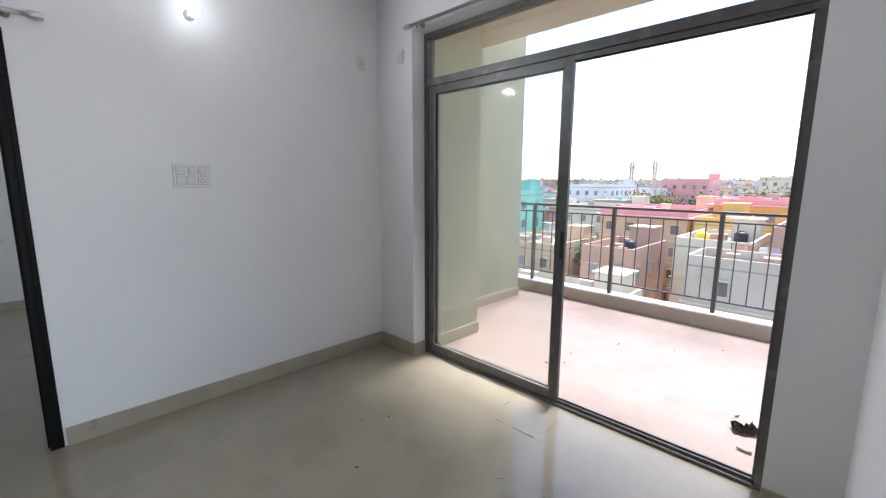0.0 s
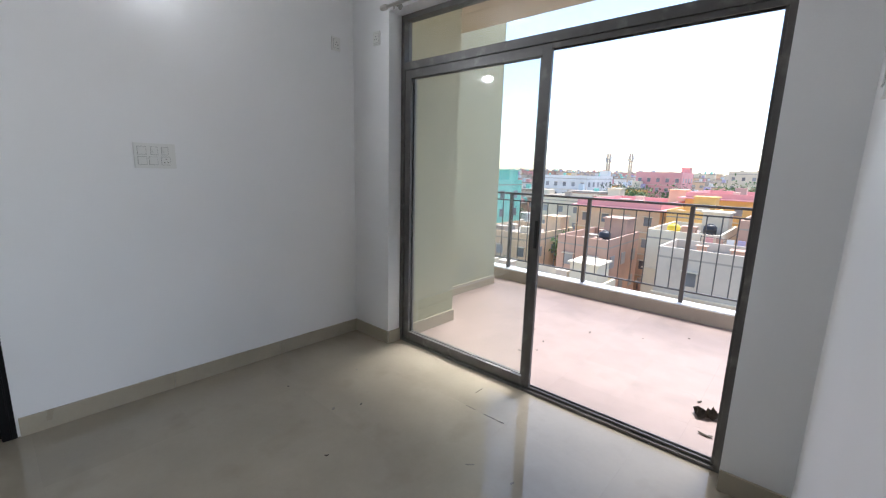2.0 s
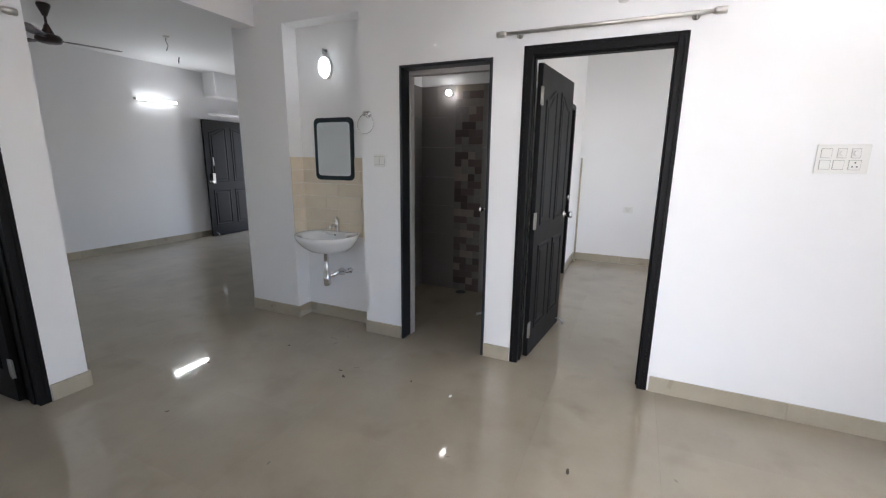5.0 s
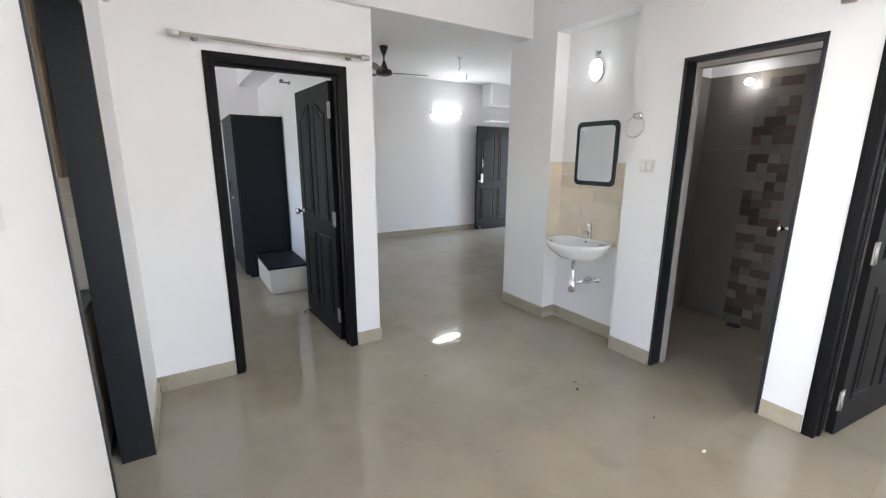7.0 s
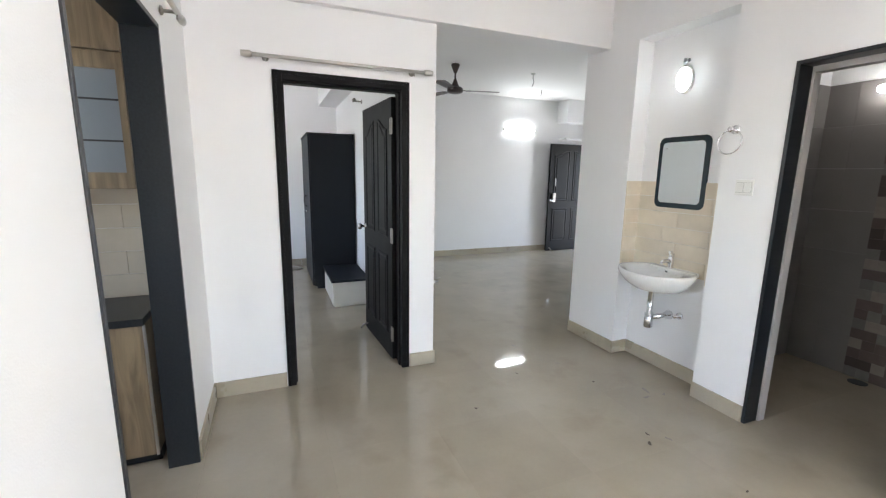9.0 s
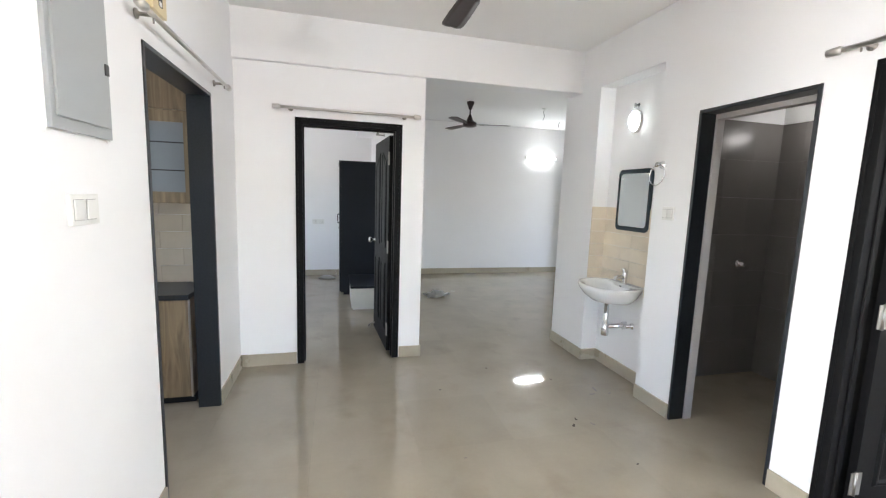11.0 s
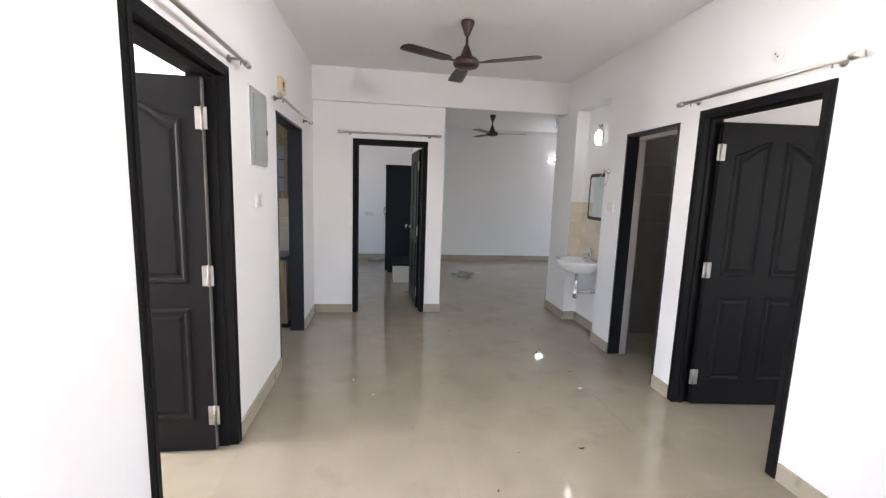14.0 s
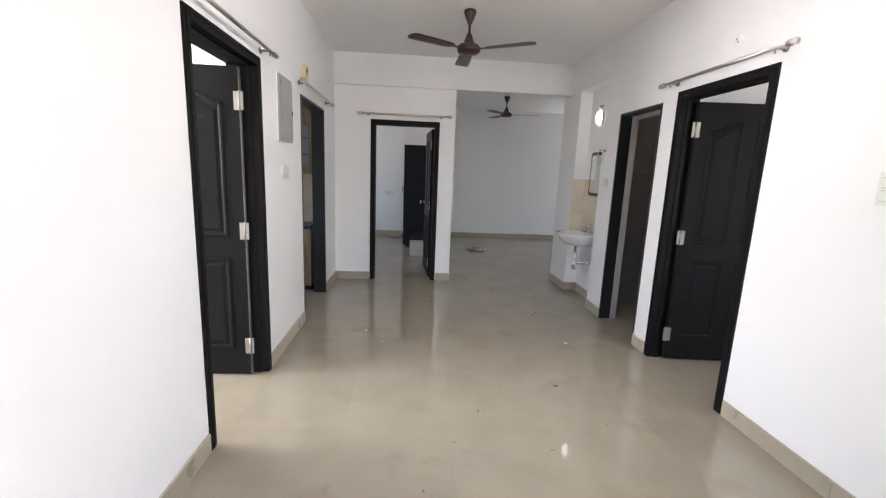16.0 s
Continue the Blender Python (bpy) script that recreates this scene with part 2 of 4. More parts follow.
BATH, DOOR1, KITCH, DOOR3, DOORB = (-1.49, -0.80), (-0.60, 0.29), (-2.25, -1.285), (-0.31, 0.60), (1.665, 2.53)
HB, HD, HK = 2.055, 2.10, 2.055

setting("wall_west", boxes(
    (-0.28, -3.11, 0, 0, -2.556, H), (-0.28, -2.556, 0, -0.15, -1.825, H), (-0.15, -2.556, 2.445, 0, -1.825, H),
    (-0.12, -1.825, 0, 0, BATH[0], H), (-0.12, BATH[0], HB, 0, BATH[1], H), (-0.12, BATH[1], 0, 0, DOOR1[0], H),
    (-0.12, DOOR1[0], HD, 0, DOOR1[1], H), (-0.12, DOOR1[1], 0, 0, YN2, H)), WALL, "white painted plaster wall with basin niche and two doorways")
setting("wall_east", boxes(
    (XE, YB2, 0, XK, KITCH[0], H), (XE, KITCH[0], HK, XK, KITCH[1], H), (XE, KITCH[1], 0, XK, -0.90, H), (XE, -0.90, 0, XE2, DOOR3[0], H),
    (XE, DOOR3[0], HD, XE2, DOOR3[1], H), (XE, DOOR3[1], 0, XE2, YN2, H)), WALL, "white painted plaster wall with kitchen opening and bedroom doorway")
SL = (0.425, 2.722)
setting("wall_north", boxes((0, YN, 0, SL[0], YN2, H), (SL[0], YN, 2.50, SL[1], YN2, H), (SL[1], YN, 0, XE, YN2, H)), WALL,
        "white painted plaster wall round the balcony door")
setting("wall_south", boxes((1.47, YB2, 0, DOORB[0], YB, 2.45), (DOORB[0], YB2, HB, DOORB[1], YB, 2.45), (DOORB[1], YB2, 0, XE, YB, 2.45)), WALL,
        "white painted plaster wall round a bedroom doorway")
setting("beam", boxes((0, YB2, 2.45, XE, -2.845, H)), WALL, "white painted ceiling beam over the hall opening", "beam")
setting("wall_hall_south", boxes((-3.52, -6.97, 0, 4.6, -6.85, H)), WALL, "white painted plaster wall with a tube light")
setting("wall_hall_west", boxes((-3.52, -6.85, 0, -3.4, -6.6, H), (-3.52, -6.6, 2.06, -3.4, -5.6, H), (-3.52, -5.6, 0, -3.4, -3.11, H)), WALL, "white painted plaster wall beside the entrance")
setting("wall_hall_north", boxes((-3.52, -3.11, 0, -0.28, -2.99, H)), WALL, "white painted plaster wall of the hall")
setting("wall_bedroom_south_west", boxes((1.47, -6.85, 0, 1.60, YB2, H)), WALL, "white painted plaster wall between hall and bedroom")
setting("wall_bedroom_south_east", boxes((4.6, -6.97, 0, 4.72, YB2, 0.95), (4.6, -6.97, 2.25, 4.72, YB2, H), (4.6, -6.97, 0.95, 4.72, -5.9, 2.25), (4.6, -4.5, 0.95, 4.72, YB2, 2.25)),
        WALL, "white painted plaster wall with an assumed window opening")
setting("wall_kitchen_south", boxes((XK, YB2, 0, 5.2, -2.70, H)), WALL, "painted kitchen wall behind the worktop")
setting("wall_kitchen_north", boxes((XE2, -0.95, 0, 6.0, -0.83, H)), WALL, "white painted plaster wall between kitchen and bedroom")
setting("wall_kitchen_east", boxes((5.2, YB2, 0, 5.32, -0.95, 1.1), (5.2, YB2, 2.1, 5.32, -0.95, H), (5.2, YB2, 1.1, 5.32, -2.1, 2.1), (5.2, -1.1, 1.1, 5.32, -0.95, 2.1)), WALL,
        "painted kitchen wall with an assumed window opening")
setting("wall_bedroom_east", boxes((6.0, -0.95, 0, 6.12, 3.0, 0.9), (6.0, -0.95, 2.3, 6.12, 3.0, H), (6.0, -0.95, 0.9, 6.12, -0.6, 2.3), (6.0, 1.0, 0.9, 6.12, 3.0, 2.3)), WALL,
        "white painted plaster wall with an assumed window opening")
setting("wall_bedroom_east_north", boxes((XE2, 2.88, 0, 6.0, 3.0, H)), WALL, "white painted plaster bedroom wall")
setting("wall_bedroom_west_south", boxes((-3.55, -0.74, 0, -2.66, -0.635, H), (-2.66, -0.74, 2.05, -1.86, -0.635, H), (-1.86, -0.74, 0, -0.12, -0.635, H)), WALL, "white painted plaster wall with a black door frame")
setting("wall_bedroom_west", boxes((-3.67, -2.2, 0, -3.55, 2.61, H)), WALL, "white painted plaster bedroom wall with a socket")
setting("wall_bedroom_west_north", boxes((-3.55, 2.49, 0, -0.12, 2.61, 0.9), (-3.55, 2.49, 2.2, -0.12, 2.61, H), (-3.55, 2.49, 0.9, -2.95, 2.61, 2.2), (-1.45, 2.49, 0.9, -0.12, 2.61, 2.2)), WALL,
        "white painted plaster wall with an assumed window opening")
bathwall = setting("wall_bathroom", boxes((-1.52, -2.15, 0, -1.41, -0.74, H), (-1.41, -2.15, 0, -0.28, -2.04, H)), WALL, "bathroom walls tiled grey, white paint above")
setting("wall_second_bathroom", boxes((-3.55, -2.2, 0, -1.52, -2.1, H)), WALL, "white painted plaster wall")
setting("ceiling", boxes((-3.6, -6.97, H, 6.12, 3.0, H + 0.15)), CEIL, "white painted concrete ceiling", "ceiling")


# ---- door frames, leaves, hinges ----
def door_frame(name, width, height, depth, label, face=0.055, mat=BLACKWOOD):
    """A frame in local axes: opening along x from 0 to width, room side at y = 0, the wall behind at y > 0."""
    ob = tagged(new(name), label, "door frame", kind="structure")
    p = 0.012
    for side in (0, 1):
        a, b = (0, face) if side == 0 else (width - face, width)
        c, d = (face, face + 0.010) if side == 0 else (width - face - 0.010, width - face)
        e, g = (face * 0.32, face * 0.44) if side == 0 else (width - face * 0.44, width - face * 0.32)
        part("jamb", boxes((a, -p, 0, b, depth + p, height), (c, 0.035, 0, d, depth * 0.55, height - face), (e, -p - 0.005, 0, g, -p, height - face * 0.4), bevel=0.003), mat, ob)
    part("head", boxes((face, -p, height - face, width - face, depth + p, height), (face + 0.010, 0.035, height - face - 0.010, width - face - 0.010, depth * 0.55, height - face),
                       (face * 0.44, -p - 0.005, height - face * 0.44, width - face * 0.44, -p, height - face * 0.32), bevel=0.003), mat, ob)
    return ob


def moulded_panel(x0, x1, z0, z1, slant=0.0, side=-1, surface=0.0):
    """A raised panel with a sloping moulding; slant lifts the top on one side into half of an arch."""
    def outline(inset, y):
        a, b, c, d = x0 + inset, x1 - inset, z0 + inset, z1 - inset
        top = [(a + (b - a) * k / 8, d + slant * (0.5 - 0.5 * math.cos(math.pi * k / 8)) - max(0, slant)) for k in range(9)]
        if slant < 0:
            top = [(x, z + slant * 0) for x, z in top]
        pts = [(a, c)] + top + [(b, c)]
        return [(x, surface + side * y, z) for x, z in pts]
    return loft([outline(-0.004, -0.004), outline(0.0, 0.004), outline(0.008, 0.009), outline(0.018, 0.0085), outline(0.03, 0.002), outline(0.042, 0.003), outline(0.055, 0.0075), outline(0.075, 0.0075)])


def door_leaf(name, width, height, label, m, knob_side=-1, lower=0.0):
    """A panelled leaf hinged at x = 0, its body along +x, 35 mm thick about y = 0."""
    ob = thing(name, label, "door", m)
    part("leaf", boxes((0.0, -0.0175, 0.012, width, 0.0175, height), bevel=0.002), BLACKWOOD, ob)
    s = 0.115
    w = (width - 3 * s * 0.86) / 2
    xs = [(s * 0.86, s * 0.86 + w), (2 * s * 0.86 + w, 2 * s * 0.86 + 2 * w)]
    for side in (-1, 1):
        for i, (a, b) in enumerate(xs):
            part("panel", moulded_panel(a, b, 0.97, height - 0.12, 0.09 if i == 0 else -0.09, side, side * 0.0175), BLACKWOOD, ob)
            part("panel", moulded_panel(a, b, 0.20, 0.83, 0, side, side * 0.0175), BLACKWOOD, ob)
        kn = part("knob", lathe([(0.026, 0), (0.026, 0.006), (0.011, 0.01), (0.011, 0.035), (0.024, 0.042), (0.03, 0.055), (0.027, 0.068), (0.012, 0.073)],
                                pose(width - 0.055, side * 0.0175, 0.98, 90 if side < 0 else -90)), CHROME, ob, "round chrome door knob", True)
    for z in (0.22, height * 0.5, height - 0.2):
        hg = part("hinge", boxes((-0.028, 0.0175, z - 0.055, 0.03, 0.0215, z + 0.055), bevel=0.001), DULL, ob, "worn steel butt hinge")
        part("pin", tube([(-0.004, 0.022, z - 0.058), (-0.004, 0.022, z + 0.058)], 0.0065, 10), DULL, hg, "", True)
    bolt = part("stopper", tube([(width - 0.07, 0.0175, 0.07), (width - 0.07, 0.06, 0.062), (width - 0.07, 0.085, 0.03)], [0.008, 0.008, 0.012], 8), DULL, ob, "small steel door stopper", True)
    return ob


def place(ob, m):
    ob.matrix_world = m
    return ob


# west bedroom: local x runs along +y, the wall lies towards -x
place(door_frame("door_frame_1", DOOR1[1] - DOOR1[0], HD, 0.12, "black stained wooden door frame in white wall"), pose(0, DOOR1[0], 0, 0, 0, 90))
door_leaf("door_1", 0.80, 2.02, "black stained panelled wooden door standing open into the bedroom", pose(-0.10, DOOR1[0] + 0.085, 0, 0, 0, 174) @ Matrix.Scale(-1, 4, (0, 1, 0)))
# south bedroom
place(door_frame("door_frame_2", DOORB[1] - DOORB[0], HB, 0.147, "black stained wooden door frame below a curtain rod"), pose(DOORB[1], YB, 0, 0, 0, 180))
door_leaf("door_2", 0.78, 1.98, "black stained panelled wooden door standing open beside a wardrobe", pose(DOORB[0] + 0.073, YB2 + 0.01, 0, 0, 0, -86.5))
# east bedroom
place(door_frame("door_frame_3", DOOR3[1] - DOOR3[0], HD, 0.17, "black stained wooden door frame in white wall"), pose(XE, DOOR3[1], 0, 0, 0, -90))
d3 = door_leaf("door_3", 0.80, 2.02, "black stained panelled wooden door standing open with steel hinges", pose(XE + 0.09, DOOR3[0] + 0.095, 0, 0, 0, 0))
# Grey strip stands in for the room's light showing through the hinge gap.
part("gap_light_strip", boxes((-0.006, -0.010, 0.015, 0.0, 0.0168, 2.018)), ALU, d3, "thin grey strip standing in for light through the hinge gap")
# bedroom's own bathroom, shut
place(door_frame("door_frame_4", 0.80, 2.05, 0.105, "black stained wooden door frame inside the bedroom"), pose(-1.86, -0.635, 0, 0, 0, 180))
door_leaf("door_4", 0.67, 1.98, "black stained panelled wooden door shut in the bedroom", pose(-1.925, -0.70, 0, 0, 0, 180))


def stone_frame(name, width, height, depth, label, m, edge=0.02):
    ob = tagged(new(name), label, "door frame", kind="structure")
    part("jamb", boxes((0, -0.006, 0, edge, depth + 0.006, height), bevel=0.002), GRANITE, ob)
    part("jamb", boxes((width - edge, -0.006, 0, width, depth + 0.006, height), bevel=0.002), GRANITE, ob)
    part("head", boxes((edge, -0.006, height - edge, width - edge, depth + 0.006, height), bevel=0.002), GRANITE, ob)
    return place(ob, m)


stone_frame("opening_frame_kitchen", KITCH[1] - KITCH[0], HK, 0.125, "black granite lining of the kitchen opening", pose(XE, KITCH[1], 0, 0, 0, -90))
stone_frame("opening_frame_bathroom", BATH[1] - BATH[0], HB, 0.10, "black granite lining of the bathroom doorway", pose(0, BATH[0], 0, 0, 0, 90))
lining = tagged(new("opening_lining_bathroom"), "pale stone inner lining of the bathroom doorway", "door frame", kind="structure")
part("jamb", boxes((-0.165, BATH[0], 0, -0.108, BATH[0] + 0.03, HB - 0.02)), PALESTONE, lining)
part("head", boxes((-0.165, BATH[0] + 0.03, HB - 0.05, -0.108, BATH[1], HB - 0.02)), PALESTONE, lining)
bd = thing("bathroom_door", "plain black flush bathroom door standing open inwards", "door", pose(-0.13, BATH[1] - 0.035, 0, 0, 0, 199))
part("leaf", boxes((0, -0.015, 0.02, 0.62, 0.015, 2.0), bevel=0.002), BLACKWOOD, bd)
part("knob", lathe([(0.022, 0), (0.01, 0.01), (0.01, 0.03), (0.024, 0.04), (0.02, 0.06), (0.005, 0.065)], pose(0.57, 0.015, 1.0, -90)), CHROME, bd, "chrome knob", True)
part("knob", lathe([(0.022, 0), (0.01, 0.01), (0.01, 0.03), (0.024, 0.04), (0.02, 0.06), (0.005, 0.065)], pose(0.57, -0.015, 1.0, 90)), CHROME, bd, "chrome knob", True)
part("stopper", tube([(0.5, 0.015, 0.1), (0.5, 0.07, 0.08)], [0.008, 0.013], 8), DULL, bd, "", True)


# ---- balcony door ----
def balcony_door():
    y0, y1 = 2.53, 2.61
    ob = tagged(new("balcony_door_frame"), "grey aluminium sliding door frame with a glazed transom", "sliding door", kind="structure")
    x0, x1, zt, ztop = SL[0], SL[1], 2.12, 2.50
    part("jamb", boxes((x0, y0, 0, x0 + 0.035, y1, ztop), (x0 + 0.035, y0 + 0.018, 0, x0 + 0.05, y0 + 0.024, zt), (x0 + 0.035, y0 + 0.05, 0, x0 + 0.05, y0 + 0.056, zt), bevel=0.002), ALU, ob)
    part("jamb", boxes((x1 - 0.035, y0, 0, x1, y1, ztop), (x1 - 0.05, y0 + 0.018, 0, x1 - 0.035, y0 + 0.024, zt), (x1 - 0.05, y0 + 0.05, 0, x1 - 0.035, y0 + 0.056, zt), bevel=0.002), ALU, ob)
    part("head", boxes((x0 + 0.035, y0, ztop - 0.035, x1 - 0.035, y1, ztop), bevel=0.002), ALU, ob)
    part("transom", boxes((x0 + 0.035, y0, zt, x1 - 0.035, y1, zt + 0.055), (x0 + 0.035, y0 + 0.012, zt - 0.03, x1 - 0.035, y0 + 0.02, zt), (x0 + 0.035, y0 + 0.06, zt - 0.03, x1 - 0.035, y0 + 0.068, zt), bevel=0.002), ALU, ob)
    part("track", boxes((x0 + 0.035, y0, 0, x1 - 0.035, y1, 0.018), (x0 + 0.05, y0 + 0.018, 0.018, x1 - 0.05, y0 + 0.024, 0.036), (x0 + 0.05, y0 + 0.05, 0.018, x1 - 0.05, y0 + 0.056, 0.036)), ALU, ob)
    pn = part("transom_pane", boxes((x0 + 0.035, 2.57, zt + 0.055, x1 - 0.035, 2.576, ztop - 0.035)), GLASS, ob)
    pn.visible_shadow = False
    for yy, name, a, b in ((y0 + 0.021, "sliding_panel", x0 + 0.04, 1.655), (y0 + 0.056, "sliding_panel", x0 + 0.046, 1.625)):
        sp = thing(name, "grey aluminium framed glass sliding panel beside the open half", "sliding door", group="sliding panels")
        w, t = 0.058, 0.012
        part("stile", boxes((a, yy - t, 0.03, a + w, yy + t, zt - 0.012), bevel=0.002), ALU, sp)
        st = part("stile", boxes((b - w, yy - t, 0.03, b, yy + t, zt - 0.012), bevel=0.002), ALU, sp)
        if yy < y0 + 0.03:
            part("latch", boxes((b - 0.03, yy - t - 0.008, 0.95, b - 0.012, yy - t, 1.12), bevel=0.003), GASKET, st, "black recessed latch")
        part("rail", boxes((a + w, yy - t, 0.03, b - w, yy + t, 0.09), bevel=0.002), ALU, sp)
        part("rail", boxes((a + w, yy - t, zt - 0.06, b - w, yy + t, zt - 0.012), bevel=0.002), ALU, sp)
        g = part("pane", boxes((a + w - 0.004, yy - 0.0025, 0.087, b - w + 0.004, yy + 0.0025, zt - 0.057)), GLASS, sp)
        g.visible_shadow = False


balcony_door()


# ---- balcony ----
setting("balcony_slab", boxes((-2.2, YN2, -0.25, 7.0, 5.12, -0.03)), SANDPAINT, "concrete balcony slab", "floor")
setting("balcony_wall_inner", boxes((-0.9, YN2, -0.03, 0.405, 3.24, 2.9)), OUTWALL, "cream painted exterior wall beside the balcony door")
setting("balcony_column", boxes((-1.2, 3.24, -0.03, -0.105, 4.66, 3.4)), OUTWALL, "cream painted exterior column of the balcony")
setting("balcony_column_skirting", boxes((-0.105, 3.24, -0.03, -0.093, 4.66, 0.09), (0.405, YN2, -0.03, 0.417, 3.252, 0.09)), SANDPAINT, "sand coloured skirting of the balcony", "baseboard")
setting("balcony_soffit", boxes((-2.2, YN2, 2.77, 7.0, 3.8, 2.95)), SANDPAINT, "sand painted underside of the floor above", "ceiling")
setting("facade_above", boxes((-3.67, 2.61, 2.9, 7.0, 2.75, 6.0)), OUTWALL, "cream painted facade above", "facade")
setting("balcony_kerb", boxes((-2.2, 4.94, -0.03, 7.0, 5.12, 0.12), bevel=0.006), KERBPAINT, "plastered kerb under the balcony railing", "kerb")

setting("kerb_coping", boxes((-2.2, 4.955, 0.121, 7.0, 5.125, 0.130)), WALL, "pale coping on the balcony kerb", "coping")


def railing():
    ob = tagged(new("balcony_railing"), "brown-grey painted steel balcony railing with thin balusters", "railing", kind="structure")
    y, step = 5.03, 1.05
    x = -1.18
    n = 0
    while x < 6.9:
        part("post", boxes((x - 0.02, y - 0.02, 0.12, x + 0.02, y + 0.02, 1.115), bevel=0.003), RAILPAINT, ob)
        for k in range(1, 8):
            xx = x + k * step / 8
            if xx < 6.9:
                part("baluster", tube([(xx, y, 0.25), (xx, y, 1.035)], 0.006, 8), RAILPAINT, ob)
        x += step
    part("handrail", boxes((-2.2, y - 0.025, 1.115, 7.0, y + 0.025, 1.14), bevel=0.004), RAILPAINT, ob)
    part("rail", boxes((-2.2, y - 0.01, 1.03, 7.0, y + 0.01, 1.045)), RAILPAINT, ob)
    part("rail", boxes((-2.2, y - 0.01, 0.245, 7.0, y + 0.01, 0.26)), RAILPAINT, ob)


railing()


# ---- skirting ----
def skirting(name, runs, label="beige tile skirting along the wall foot"):
    """Runs of skirting, each (x0, y0, x1, y1) as a box 0.1 m high."""
    ob = tagged(new(name), label, "baseboard", kind="structure")
    for x0, y0, x1, y1 in runs:
        along_x = abs(x1 - x0) > abs(y1 - y0)
        length = abs(x1 - x0) if along_x else abs(y1 - y0)
        n = max(1, round(length / 0.6))
        for i in range(n):
            a, b = i / n, (i + 1) / n
            g = 0.0012 / max(length, 0.01)
            if along_x:
                part("skirting_tile", boxes((x0 + (x1 - x0) * (a + g), y0, 0, x0 + (x1 - x0) * (b - g), y1, 0.10)), SKIRT, ob)
            else:
                part("skirting_tile", boxes((x0, y0 + (y1 - y0) * (a + g), 0, x1, y0 + (y1 - y0) * (b - g), 0.10)), SKIRT, ob)
    return ob


K = 0.012
skirting("baseboard_west", [(0, 0.30, K, YN - K), (0, BATH[1], K, DOOR1[0] - 0.005), (0, -1.825, K, BATH[0]), (-0.15, -2.556, -0.15 + K, -1.825),
                            (-0.15 + K, -2.556, 0, -2.556 + K), (0, -3.11, K, -2.556 + K)])
skirting("baseboard_north", [(0, YN - K, SL[0], YN), (SL[1], YN - K, XE - K, YN), (SL[0] - K + 0.012, YN, SL[0] + 0.012, 2.53)])
skirting("baseboard_east", [(XE - K, DOOR3[1] + 0.005, XE, YN), (XE - K, KITCH[1] + 0.005, XE, DOOR3[0] - 0.005), (XE - K, YB + K, XE, KITCH[0] - 0.005)])
skirting("baseboard_south", [(DOORB[1] + 0.005, YB, XE, YB + K), (1.47 - K, YB, DOORB[0] - 0.005, YB + K)])
skirting("baseboard_hall", [(-3.4, -6.85, 1.47, -6.85 + K), (1.47 - K, -6.85 + K, 1.47, YB), (-3.4, -5.6, -3.4 + K, -3.11)])
skirting("baseboard_bedroom_south", [(1.60, -6.85, 4.6, -6.85 + K), (1.60, -6.85 + K, 1.60 + K, YB2)])
skirting("baseboard_bedroom_west", [(-3.55, -0.635, -2.67, -0.635 + K), (-3.55, -0.62, -3.55 + K, 2.49), (-1.85, -0.635, -0.15, -0.635 + K)])
skirting("baseboard_bedroom_east", [(XE2, -0.83, 5.9, -0.83 + K)])


# ---- curtain rods ----
def curtain_rod(a, b, wall_normal, label="brushed steel curtain rod on wall brackets"):
    ob = thing("curtain_rod", label, "curtain rod", group="curtain rods")
    a, b = Vector(a), Vector(b)
    d = (b - a).normalized()
    nrm = Vector(wall_normal)
    part("rod", tube([a, b], 0.0115, 12), STEEL, ob, "", True)
    for p, s in ((a, -1), (b, 1)):
        part("finial", tube([p, p + s * d * 0.012, p + s * d * 0.03, p + s * d * 0.06], [0.0135, 0.019, 0.019, 0.017], 14), STEEL, ob, "", True)
        q = p - s * d * 0.07
        br = part("bracket", tube([q - nrm * 0.062, q - nrm * 0.056, q - nrm * 0.05, q], [0.02, 0.02, 0.008, 0.008], 12), DULL, ob, "", True)
        part("screw", tube([q, q - Vector((0, 0, 0.03))], 0.004, 8), DULL, br)


curtain_rod((0.065, -0.70, 2.164), (0.065, 0.375, 2.164), (1, 0, 0))
curtain_rod((1.58, -2.83, 2.115), (2.63, -2.83, 2.115), (0, 1, 0))
curtain_rod((2.91, -2.40, 2.135), (2.91, -1.17, 2.135), (-1, 0, 0))
curtain_rod((2.91, -0.40, 2.15), (2.91, 0.72, 2.15), (-1, 0, 0))
curtain_rod((0.48, 2.345, 2.50), (2.66, 2.345, 2.50), (0, -1, 0))


